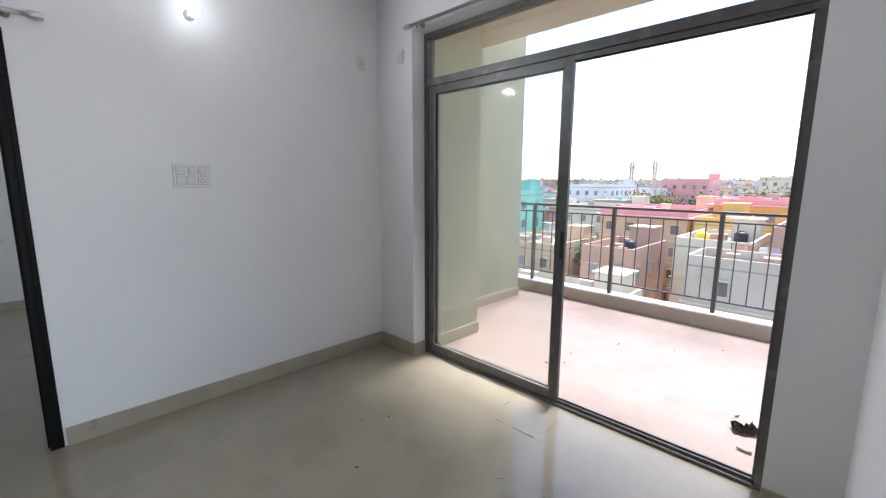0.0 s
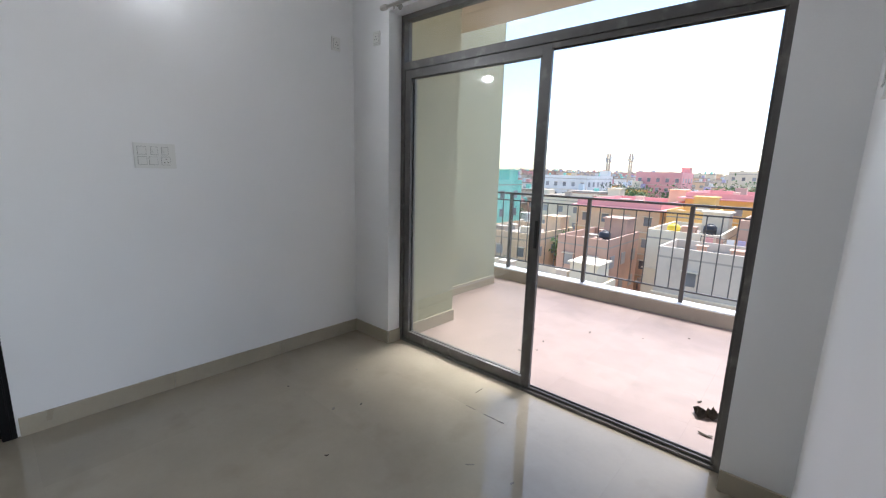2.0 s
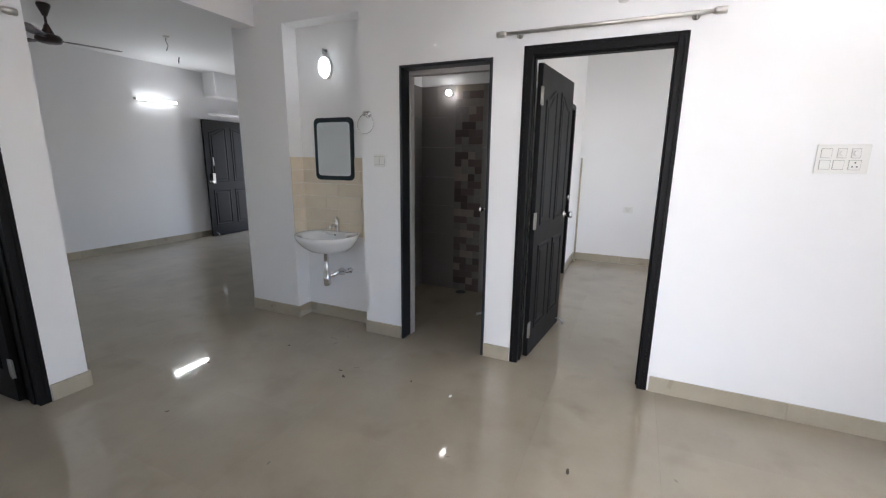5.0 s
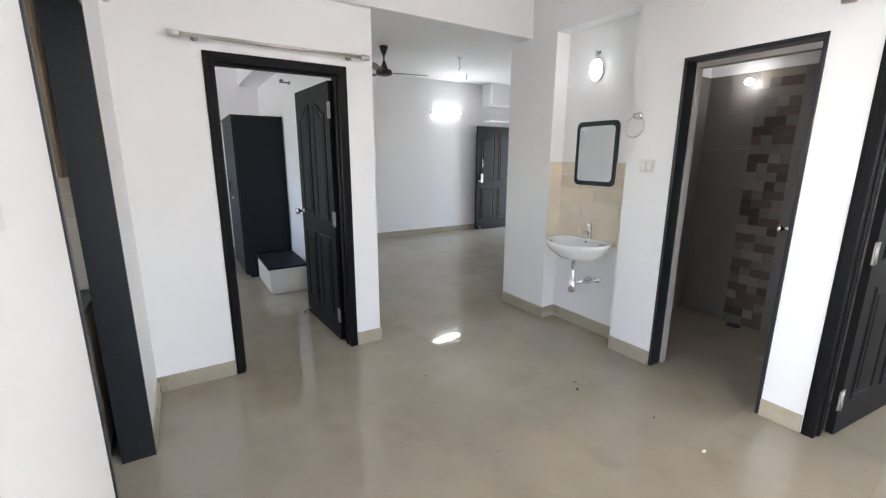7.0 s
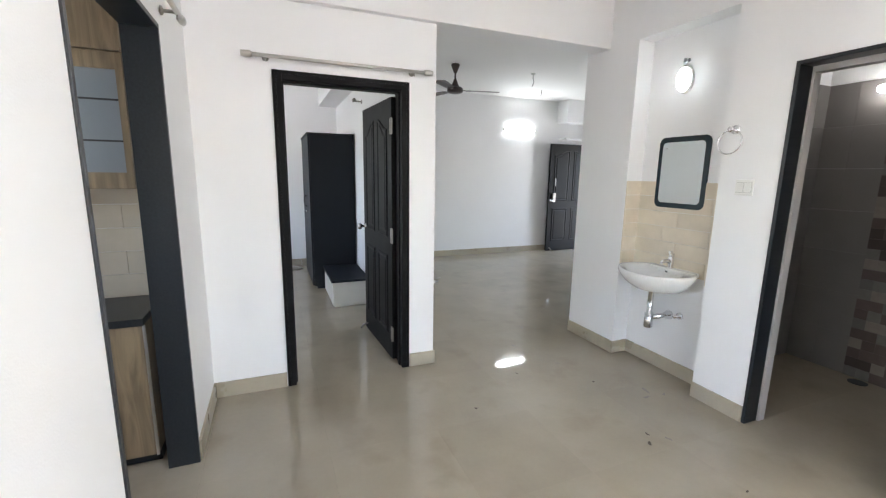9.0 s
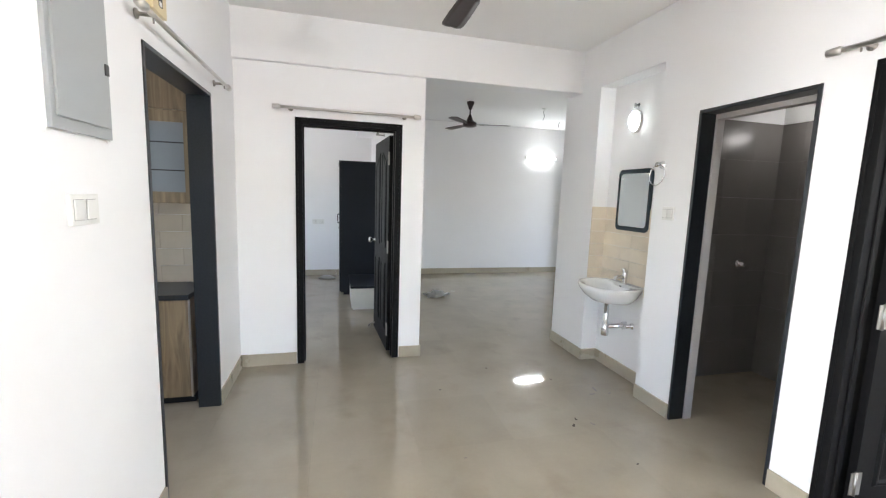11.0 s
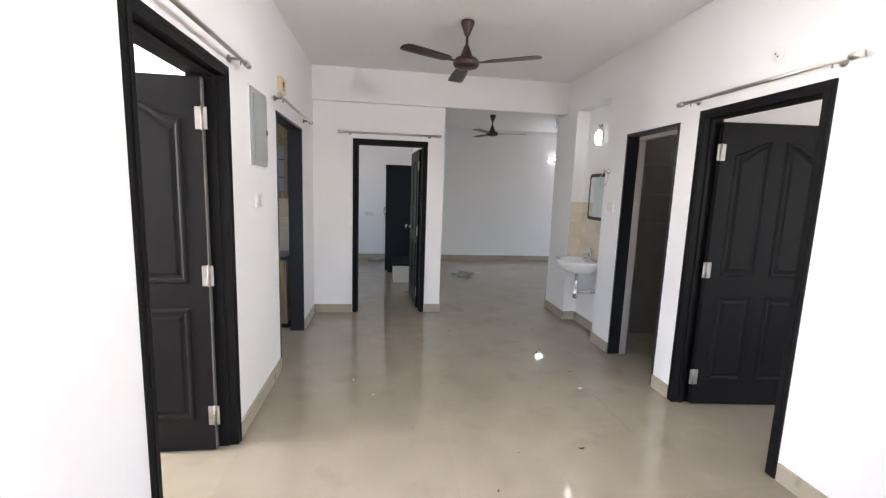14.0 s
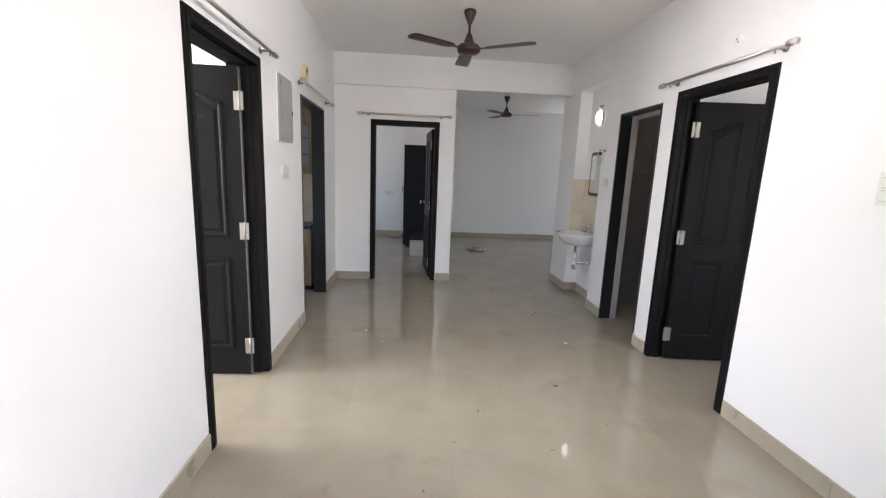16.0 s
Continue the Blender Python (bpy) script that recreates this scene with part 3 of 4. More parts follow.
# ---- switches, sockets, boxes ----
def plate(name, label, category, w, h, m, units, group=""):
    """A plate in local x (along the wall) and z, out of the wall towards -y. units: (x, z, width, height, kind)."""
    ob = thing(name, label, category, m, group)
    part("plate", boxes((-w / 2, -0.012, -h / 2, w / 2, 0.0, h / 2), bevel=0.003), PLASTIC, ob)
    for x, z, a, b, kind in units:
        # Thin raised rim, coloured as the shade between module and plate.
        part("gap_shade_rim", boxes((x - a / 2 - 0.0018, -0.0128, z - b / 2 - 0.0018, x + a / 2 + 0.0018, -0.012, z + b / 2 + 0.0018)), GAP_SHADE, ob)
        u = part("rocker" if kind == "switch" else kind, boxes((x - a / 2, -0.0165, z - b / 2, x + a / 2, -0.012, z + b / 2), bevel=0.0015), PLASTIC, ob)
        if kind == "socket":
            for dx, dz in ((0, 0.011), (-0.009, -0.008), (0.009, -0.008)):
                part("hole", tube([(x + dx, -0.0175, z + dz), (x + dx, -0.0162, z + dz)], 0.0035, 10), PLASTIC_DARK, u)
        if kind == "regulator":
            part("dial", tube([(x, -0.0165, z), (x, -0.024, z)], [0.013, 0.011], 16), PLASTIC, u)
    return ob


WEST, EAST, NORTH, SOUTH = 90, -90, 0, 180
plate("switchboard", "white plastic switchboard with switches, regulators and a socket", "switchboard", 0.205, 0.14, pose(0, 1.013, 1.44, 0, 0, WEST),
      [(-0.065, 0.028, 0.04, 0.042, "switch"), (-0.005, 0.028, 0.032, 0.042, "regulator"), (0.048, 0.028, 0.032, 0.042, "regulator"),
       (-0.065, -0.028, 0.04, 0.042, "switch"), (-0.012, -0.028, 0.04, 0.042, "switch"), (0.05, -0.028, 0.044, 0.044, "socket")])
for m in (pose(0, 2.247, 2.315, 0, 0, WEST), pose(0.294, YN, 2.34, 0, 0, NORTH)):
    plate("wall_socket", "small white plastic socket high on the wall", "socket", 0.075, 0.095, m, [(0, 0, 0.05, 0.06, "socket")], "small sockets")
plate("wall_switch", "white plastic switch plate beside the bathroom doorway", "switch", 0.10, 0.09, pose(0, -1.662, 1.40, 0, 0, WEST),
      [(-0.022, 0, 0.04, 0.055, "switch"), (0.022, 0, 0.04, 0.055, "switch")])
plate("wall_switch", "white plastic switch plate under the distribution box", "switch", 0.15, 0.095, pose(XE, -0.79, 1.392, 0, 0, EAST),
      [(-0.036, 0, 0.05, 0.06, "switch"), (0.03, 0, 0.05, 0.06, "switch")])
plate("wall_socket", "white plastic switch plate near the balcony door", "switch", 0.08, 0.12, pose(XE, 1.897, 1.683, 0, 0, EAST), [(0, 0, 0.05, 0.06, "switch")], "small sockets")
plate("wall_socket", "white plastic socket low on the bedroom wall", "socket", 0.12, 0.085, pose(-3.55, 0.05, 0.76, 0, 0, WEST), [(0, 0, 0.045, 0.05, "socket")], "small sockets")
plate("wall_socket", "white plastic socket on the bedroom wall beside the wardrobe", "socket", 0.2, 0.085, pose(2.5, -6.85, 0.95, 0, 0, SOUTH), [(-0.05, 0, 0.045, 0.05, "socket"), (0.05, 0, 0.045, 0.05, "switch")], "small sockets")

rose = thing("cable_rose", "white round plastic cable outlet above the curtain rod", "outlet", pose(0, -0.056, 2.306, 0, 90, 0))
part("cover", lathe([(0.034, 0), (0.034, 0.006), (0.028, 0.012), (0.01, 0.013)]), PLASTIC, rose, "", True)
part("hole", lathe([(0.005, 0.0125), (0.005, 0.0145)], pose(0.01, 0.006, 0), 10), PLASTIC_DARK, rose)
part("hole", lathe([(0.005, 0.0125), (0.005, 0.0145)], pose(-0.008, -0.01, 0), 10), PLASTIC_DARK, rose)

db = thing("distribution_box", "grey steel electrical distribution box set in the wall", "fuse box", pose(XE, -0.81, 1.855, 0, 0, EAST))
part("body", boxes((-0.16, -0.018, -0.235, 0.16, 0, 0.235), bevel=0.003), GREYMETAL, db)
dd = part("door", boxes((-0.142, -0.026, -0.20, 0.142, -0.018, 0.20), bevel=0.002), GREYMETAL, db, "flat grey steel door")
part("latch", boxes((0.115, -0.031, -0.03, 0.135, -0.026, 0.005)), PLASTIC_DARK, dd)
part("plaster_edge", boxes((-0.168, -0.006, -0.245, -0.16, 0, 0.245), (0.16, -0.006, -0.245, 0.168, 0, 0.245), (-0.16, -0.006, 0.235, 0.16, 0, 0.245)), WALL, db)

bell = thing("door_bell", "cream plastic bell box above the kitchen opening", "bell", pose(XE, -1.42, 2.262, 0, 0, EAST))
part("case", boxes((-0.075, -0.03, -0.06, 0.075, 0, 0.06), bevel=0.006), CREAM, bell)
part("grille", boxes((-0.018, -0.033, -0.03, 0.018, -0.03, 0.028)), PLASTIC_DARK, bell)
part("badge", boxes((-0.018, -0.035, -0.03, 0.004, -0.033, -0.012)), PLASTIC, bell)

# ---- lamps ----
wl = thing("wall_lamp", "lit white bulb in a plain wall holder", "lamp", pose(0, 1.07, 2.355, 0, 90, 0))
part("holder", lathe([(0.03, 0), (0.03, 0.012), (0.018, 0.016), (0.018, 0.05)]), PLASTIC, wl, "", True)
part("bulb", lathe([(0.016, 0.05), (0.022, 0.065), (0.031, 0.085), (0.029, 0.105), (0.016, 0.118), (0.003, 0.121)]), BULB, wl, "glowing bulb", True)
nl = thing("niche_lamp", "lit oval bulkhead lamp on the niche wall", "lamp", pose(-0.15, -2.25, 2.12, 0, 90, 0))
part("base", lathe([(0.07, 0), (0.07, 0.02), (0.06, 0.024)], Matrix.Diagonal((1.3, 0.85, 1, 1))), PLASTIC, nl, "", True)
part("diffuser", lathe([(0.062, 0.024), (0.058, 0.045), (0.04, 0.062), (0.01, 0.068)], Matrix.Diagonal((1.3, 0.85, 1, 1))), NICHEBULB, nl, "glowing oval diffuser", True)
part("socket", tube([(-0.13, 0, 0), (-0.13, 0, 0.03), (-0.10, 0, 0.03)], 0.014, 10), GREYMETAL, nl, "small grey fitting", True)
tl = thing("tube_light", "lit white tube light batten on the hall wall", "tube light", pose(-1.66, -6.85, 2.25))
part("batten", boxes((-0.33, 0, -0.02, 0.33, 0.03, 0.02), bevel=0.003), PLASTIC, tl)
part("tube", tube([(-0.30, 0.048, 0), (0.30, 0.048, 0)], 0.014, 12), TUBE, tl, "glowing tube", True)
part("end_cap", boxes((-0.33, 0.03, -0.018, -0.30, 0.062, 0.018)), PLASTIC, tl)
part("end_cap", boxes((0.30, 0.03, -0.018, 0.33, 0.062, 0.018)), PLASTIC, tl)
bl = thing("bathroom_lamp", "small lit round lamp on the bathroom wall", "lamp", pose(-1.40, -1.70, 2.07, 0, 90, 0))
part("holder", lathe([(0.03, 0), (0.03, 0.012), (0.016, 0.016), (0.016, 0.03)]), PLASTIC, bl, "", True)
part("bulb", lathe([(0.016, 0.03), (0.028, 0.055), (0.026, 0.075), (0.004, 0.09)]), BULB, bl, "glowing bulb", True)


# ---- ceiling fans ----
def ceiling_fan(m, turn):
    ob = thing("ceiling_fan", "dark brown three-blade ceiling fan hanging from the ceiling", "ceiling fan", m, "ceiling fans")
    part("canopy", lathe([(0.05, 0), (0.055, -0.012), (0.05, -0.03), (0.022, -0.10), (0.018, -0.11)]), BROWNMETAL, ob, "", True)
    part("rod", tube([(0, 0, -0.1), (0, 0, -0.2)], 0.011, 10), BROWNMETAL, ob, "", True)
    part("lower_canopy", lathe([(0.014, -0.175), (0.02, -0.19), (0.05, -0.265), (0.055, -0.275)]), BROWNMETAL, ob, "", True)
    part("motor", lathe([(0.055, -0.272), (0.085, -0.28), (0.102, -0.30), (0.104, -0.325), (0.09, -0.345), (0.05, -0.355), (0.01, -0.357)]), BROWNMETAL, ob, "", True)
    for k in range(3):
        a = pose(0, 0, -0.315, 0, 0, turn + 120 * k)
        rings = []
        for x, w in ((0.17, 0.045), (0.22, 0.058), (0.40, 0.066), (0.54, 0.068), (0.575, 0.06), (0.59, 0.035)):
            rings.append([a @ Vector((x, y * w, 0.005 * (y * w) / 0.06 + dz)) for y, dz in ((-1, 0), (-0.5, 0.004), (0, 0.006), (0.5, 0.004), (1, 0), (0.5, 0.001), (0, 0.003), (-0.5, 0.001))])
        bld = part("blade", loft(rings), BROWNMETAL, ob, "", True)
        part("blade_iron", loft([[a @ Vector((x, y * w, z)) for y, z in ((-1, -0.004), (1, -0.004), (1, 0.001), (-1, 0.001))] for x, w in ((0.085, 0.022), (0.13, 0.014), (0.18, 0.024), (0.21, 0.026))]), BROWNMETAL, bld)
    return ob


ceiling_fan(pose(1.53, -1.31, H), 30)
ceiling_fan(pose(0.34, -5.18, H), 168)
hk = thing("ceiling_hook", "bare ceiling lamp point with a dangling wire", "cable", pose(-0.82, -5.18, H))
part("cap", lathe([(0.035, 0), (0.035, -0.012), (0.012, -0.02)]), PLASTIC, hk, "", True)
part("wire", tube([(0, 0, -0.018), (0.012, 0.01, -0.06), (-0.006, 0.014, -0.11), (0.012, 0.0, -0.17)], 0.0035, 6), PLASTIC_DARK, hk)
hook2 = thing("ceiling_hook", "short grey cable stub below the ceiling", "cable", pose(-1.6, -6.1, H))
part("wire", tube([(0, 0, 0), (0.01, 0, -0.05), (0.02, 0.01, -0.09)], 0.006, 6), PLASTIC_DARK, hook2)


# ---- basin niche ----
def niche_tiles():
    ob = tagged(new("niche_tiles"), "cream glazed tiles on the basin niche wall", "wall tiles", kind="structure")
    rows, z0, z1 = 6, 0.76, 1.42
    dz = (z1 - z0) / rows
    for i in range(rows):
        a, b = z0 + i * dz + 0.0016, z0 + (i + 1) * dz - 0.0016
        cut = (-2.556, -2.19, -1.825) if i % 2 else (-2.556, -2.31, -1.945, -1.825)
        for p, q in zip(cut, cut[1:]):
            part("tile", boxes((-0.15, p + 0.0016, a, -0.142, q - 0.0016, b)), CREAMTILE, ob)
        part("tile", boxes((-0.142, -2.556, a, -0.002, -2.548, b)), CREAMTILE, ob)
        part("tile", boxes((-0.142, -1.833, a, -0.002, -1.825, b)), CREAMTILE, ob)


niche_tiles()


def basin():
    ob = thing("wash_basin", "white ceramic wall-hung wash basin with chrome tap", "wash basin", pose(-0.142, -2.17, 0.80))
    n = 40

    def oval(rx, ry, z, cx):
        pts = []
        for i in range(n):
            a = i * math.tau / n
            x = cx + rx * math.cos(a)
            pts.append((max(x, 0.0), ry * math.sin(a) * (1 - 0.05 * math.cos(a)), z))
        return pts
    bowl = loft([oval(0.10, 0.10, -0.15, 0.15), oval(0.15, 0.17, -0.135, 0.165), oval(0.195, 0.225, -0.09, 0.18), oval(0.225, 0.262, -0.04, 0.19), oval(0.232, 0.272, -0.012, 0.192),
                 oval(0.229, 0.270, 0.0, 0.192), oval(0.215, 0.255, 0.0, 0.192), oval(0.165, 0.20, -0.01, 0.215), oval(0.15, 0.18, -0.04, 0.215), oval(0.11, 0.13, -0.085, 0.21), oval(0.03, 0.03, -0.10, 0.20)])
    part("bowl", bowl, CERAMIC, ob, "", True)
    part("deck", boxes((0.0, -0.20, -0.03, 0.075, 0.20, 0.002), bevel=0.01), CERAMIC, ob)
    tap = part("tap", tube([(0.045, 0, 0.0), (0.045, 0, 0.008), (0.045, 0, 0.01), (0.045, 0, 0.085), (0.045, 0, 0.09)], [0.028, 0.028, 0.021, 0.021, 0.019], 14), CHROME, ob, "chrome pillar tap", True)
    part("spout", tube([(0.045, 0, 0.05), (0.10, 0, 0.06), (0.135, 0, 0.052), (0.14, 0, 0.035)], [0.015, 0.014, 0.013, 0.012], 12), CHROME, tap, "", True)
    part("handle", tube([(0.045, 0, 0.088), (0.045, 0, 0.105), (0.05, 0, 0.115), (0.075, 0, 0.122)], [0.018, 0.021, 0.015, 0.008], 12), CHROME, tap, "", True)
    trap = part("waste_trap", tube([(0.17, -0.03, -0.13), (0.17, -0.03, -0.15), (0.17, -0.03, -0.155), (0.17, -0.03, -0.33), (0.17, -0.03, -0.335), (0.17, -0.03, -0.44), (0.17, -0.03, -0.445)],
                                   [0.034, 0.034, 0.02, 0.02, 0.031, 0.031, 0.024], 14), CHROME, ob, "chrome bottle trap", True)
    part("outlet_pipe", tube([(0.17, -0.03, -0.37), (0.05, -0.005, -0.36), (0.012, 0.0, -0.36), (0.0, 0, -0.36)], [0.018, 0.018, 0.034, 0.034], 12), CHROME, trap, "", True)
    part("stop_valve", tube([(0.0, 0.09, -0.34), (0.012, 0.09, -0.34), (0.014, 0.09, -0.34), (0.06, 0.09, -0.34)], [0.025, 0.025, 0.012, 0.012], 12), CHROME, ob, "chrome stop valve", True)
    part("overflow", tube([(0.078, 0, -0.02), (0.0815, 0, -0.024)], 0.009, 12), PLASTIC_DARK, ob)


basin()


def rounded(y0, y1, z0, z1, r, x, n=6):
    pts = []
    for cy, cz, a0 in ((y1 - r, z1 - r, 0), (y0 + r, z1 - r, 90), (y0 + r, z0 + r, 180), (y1 - r, z0 + r, 270)):
        for k in range(n + 1):
            a = radians(a0 + 90 * k / n)
            pts.append((x, cy + r * math.cos(a), cz + r * math.sin(a)))
    return pts


mr = thing("mirror", "rounded rectangular mirror with a black border", "mirror")
part("border", loft([rounded(-2.405, -2.005, 1.232, 1.737, 0.045, x) for x in (-0.149, -0.139)]), material("mirror_border", (0.02, 0.035, 0.045), 0.15), mr)
part("glass", loft([rounded(-2.372, -2.038, 1.268, 1.70, 0.03, x) for x in (-0.139, -0.1365)]), MIRROR, mr, "silvered mirror glass")
part("sticker", boxes((-0.1365, -2.355, 1.655, -0.136, -2.325, 1.665)), PLASTIC, mr)

tr = thing("towel_ring", "chrome towel ring on the white wall", "towel ring", pose(0, -1.758, 1.735))
part("rose", lathe([(0.026, 0), (0.026, 0.008), (0.012, 0.014), (0.012, 0.04), (0.018, 0.045), (0.016, 0.055)], pose(0, 0, 0, 0, 90, 0)), CHROME, tr, "", True)
part("ring", ring((0.045, 0.0, -0.072), (1, 0, 0.08), 0.07, 0.004), CHROME, tr, "", True)


# ---- bathroom ----
def bathroom():
    top = 2.15
    m = tagged(new("bathroom_mosaic"), "brown and beige mosaic tile strip on the bathroom wall", "wall tiles", kind="structure")
    rng = random.Random(4)
    cols, size = 4, 0.0745
    n = int(top / size)
    for j in range(n):
        i = 0
        while i < cols:
            w = 2 if (i < cols - 1 and (j + i) % 3 == 0) else 1
            k = (0 if (j % 3 == 0) else rng.choice((0, 1, 2, 3))) if w == 2 else rng.choice((0, 1, 1, 2, 3))
            y = -1.345 - i * size
            part("tile", boxes((-1.402, y - w * size + 0.0004, j * size + 0.0004, -1.397, y - 0.0004, (j + 1) * size - 0.0004)), MOSAIC[k], m)
            i += w
    g = tagged(new("bathroom_wall_tiles"), "dark grey glazed bathroom wall tiles", "wall tiles", kind="structure")
    for j in range(7):
        z0, z1 = j * 0.307 + 0.0004, (j + 1) * 0.307 - 0.0004
        for p, q in ((-2.04, -1.85), (-1.85, -1.345 - cols * size), (-1.345, -1.05), (-1.05, -0.74)):
            part("tile", boxes((-1.41, p + 0.0004, z0, -1.402, q - 0.0004, z1)), GREYTILE, g)
        for k in range(4):
            a = -1.402 + k * 0.28
            part("tile", boxes((a + 0.0004, -2.04, z0, a + 0.2796, -2.032, z1)), GREYTILE, g)
    part("backing", boxes((-1.41, -1.345 - cols * size, 0, -1.403, -1.345, top)), GROUT, g)
    dr = thing("floor_drain", "dark round floor drain in the bathroom corner", "drain", pose(-1.30, -1.51, 0.008))
    part("grate", lathe([(0.055, 0), (0.055, 0.004), (0.03, 0.005)]), GASKET, dr)
    kn = thing("shower_valve", "chrome round shower valve on the tiled wall", "shower valve", pose(-1.10, -2.032, 0.98, -90))
    part("rose", lathe([(0.04, 0), (0.04, 0.006), (0.03, 0.012), (0.018, 0.014), (0.02, 0.05), (0.012, 0.055)]), CHROME, kn, "", True)


bathroom()

# ---- west bedroom ----
br = thing("broom_stick", "long pale wooden stick leaning in the bedroom corner", "stick")
part("pole", tube([(-3.36, -0.59, 0.004), (-3.50, -0.605, 1.45)], 0.013, 10), SKIRT, br, "", True)

# ---- south bedroom ----
wd = thing("wardrobe", "tall charcoal laminate wardrobe standing against the wall", "wardrobe")
part("carcass", boxes((1.615, -6.40, 0.04, 2.135, -5.32, 1.89), bevel=0.002), LAMINATE, wd)
part("plinth", boxes((1.63, -6.38, 0, 2.10, -5.34, 0.04)), LAMINATE, wd)
part("top", boxes((1.61, -6.41, 1.89, 2.165, -5.31, 1.905)), LAMINATE, wd)
for a, b, hy in ((-6.395, -5.862, -5.91), (-5.858, -5.325, -5.81)):
    d = part("door", boxes((2.135, a, 0.05, 2.155, b, 1.885), bevel=0.0015), LAMINATE, wd)
    part("handle", tube([(2.155, hy, 1.0), (2.18, hy, 1.01), (2.183, hy, 1.04), (2.183, hy, 1.10), (2.18, hy, 1.13), (2.155, hy, 1.14)], 0.006, 8), GASKET, d, "black bow handle", True)
part("lock", lathe([(0.014, 0), (0.014, 0.004), (0.01, 0.02)], pose(2.155, -5.79, 0.94, 0, 90)), CHROME, wd, "chrome lock", True)
sb = thing("low_bench", "low box bench with black top and white drawer fronts", "bench")
part("body", boxes((1.62, -5.30, 0.0, 2.0, -4.52, 0.275), bevel=0.002), OFFWHITE, sb)
part("top", boxes((1.615, -5.305, 0.275, 2.03, -4.495, 0.30), bevel=0.003), LAMINATE, sb, "black laminate top")
part("drawer_front", boxes((2.0, -5.29, 0.015, 2.015, -4.92, 0.268), bevel=0.002), OFFWHITE, sb)
part("drawer_front", boxes((2.0, -4.915, 0.015, 2.015, -4.53, 0.268), bevel=0.002), OFFWHITE, sb)
setting("bedroom_beam", boxes((1.60, -6.85, 2.42, 1.86, -5.25, H)), WALL, "white painted beam across the bedroom ceiling", "beam")
curtain_bracket = thing("curtain_bracket", "steel curtain rod bracket on the bedroom wall", "bracket", pose(1.60, -4.85, 2.22))
part("arm", tube([(0, 0, 0), (0.006, 0, 0), (0.008, 0, 0), (0.09, 0, 0), (0.10, 0, 0)], [0.022, 0.022, 0.008, 0.008, 0.016], 12), DULL, curtain_bracket, "", True)
part("cup", tube([(0.09, -0.02, 0.01), (0.09, 0.05, 0.01)], 0.016, 12), DULL, curtain_bracket, "", True)
scrap = thing("rag", "crumpled grey rag on the bedroom floor", "rag", pose(2.35, -6.55, 0.0))
part("cloth", loft([[(r * math.cos(a) * (1 + 0.3 * math.sin(3 * a)), 0.7 * r * math.sin(a), z) for a in (k * math.tau / 12 for k in range(12))] for r, z in ((0.12, 0.0), (0.13, 0.02), (0.08, 0.045), (0.03, 0.055))]), DULL, scrap)

# ---- hall ----
md = door_leaf("entrance_door", 1.0, 2.03, "black stained panelled entrance door standing open along the wall", pose(-3.27, -6.72, 0, 0, 0, 2))
part("lock_case", boxes((0.86, 0.0175, 0.95, 0.92, 0.05, 1.12), bevel=0.004), DULL, md, "steel lock case")
part("pull_handle", tube([(0.89, 0.02, 1.25), (0.89, 0.06, 1.25), (0.89, 0.06, 1.4), (0.89, 0.02, 1.4)], 0.009, 8), CHROME, md, "chrome pull handle", True)
setting("door_head_shelf", boxes((-3.4, -6.85, 2.12, -2.55, -6.62, 2.15)), WALL, "white ledge above the entrance door", "ledge")
setting("hall_beam", boxes((-3.4, -6.85, 2.42, -2.5, -6.55, H)), WALL, "white painted beam above the entrance", "beam")


def crumpled(name, label, category, m, size, mat, seed, height=0.05):
    """A crumpled sheet."""
    rng = random.Random(seed)
    ob = thing(name, label, category, m)
    bm = bmesh.new()
    n = 9
    g = [[bm.verts.new(((i / (n - 1) - 0.5) * size * (1 + rng.uniform(-0.08, 0.08)), (j / (n - 1) - 0.5) * size * 0.7 * (1 + rng.uniform(-0.1, 0.1)), 0.003 + height * rng.random() ** 2)) for j in range(n)] for i in range(n)]
    for i in range(n - 1):
        for j in range(n - 1):
            bm.faces.new((g[i][j], g[i + 1][j], g[i + 1][j + 1], g[i][j + 1]))
    bmesh.ops.solidify(bm, geom=bm.faces[:], thickness=0.0015)
    part("sheet", bm, mat, ob)
    return ob


crumpled("newspaper", "crumpled sheet of newspaper on the hall floor", "newspaper", pose(0.77, -5.1, 0, 0, 0, 20), 0.34, PAPER, 3, 0.06)


# ---- floor litter ----
def leaf_bit(x, y, z, size, turn, mat, name, label, seed):
    rng = random.Random(seed)
    ob = thing(name, label, "litter", pose(x, y, z, 0, 0, turn), "floor litter")
    pts = [(k * math.tau / 9) for k in range(9)]
    rad = [rng.uniform(0.6, 1.1) for _ in pts]
    part("flake", loft([[(size * r * math.cos(a), 0.45 * size * r * math.sin(a), h + 0.12 * size * math.cos(2 * a)) for a, r in zip(pts, rad)] for h in (0.12 * size, 0.12 * size + 0.002)]), mat, ob)


for i, (x, y, s) in enumerate([(0.955, -0.055, 0.022), (0.70, -1.53, 0.022), (0.64, -1.6, 0.014), (1.443, -2.185, 0.014), (0.56, -1.1, 0.012), (1.25, 1.3, 0.012), (1.0, 1.7, 0.014), (1.9, 0.9, 0.01), (0.5, 1.5, 0.01), (1.55, 0.25, 0.012), (0.95, -2.5, 0.012), (0.5, -2.2, 0.012)]):
    leaf_bit(x, y, 0.0, s, 47 * i, DIRT, "dry_leaf", "small dry brown leaf scrap on the floor", i)
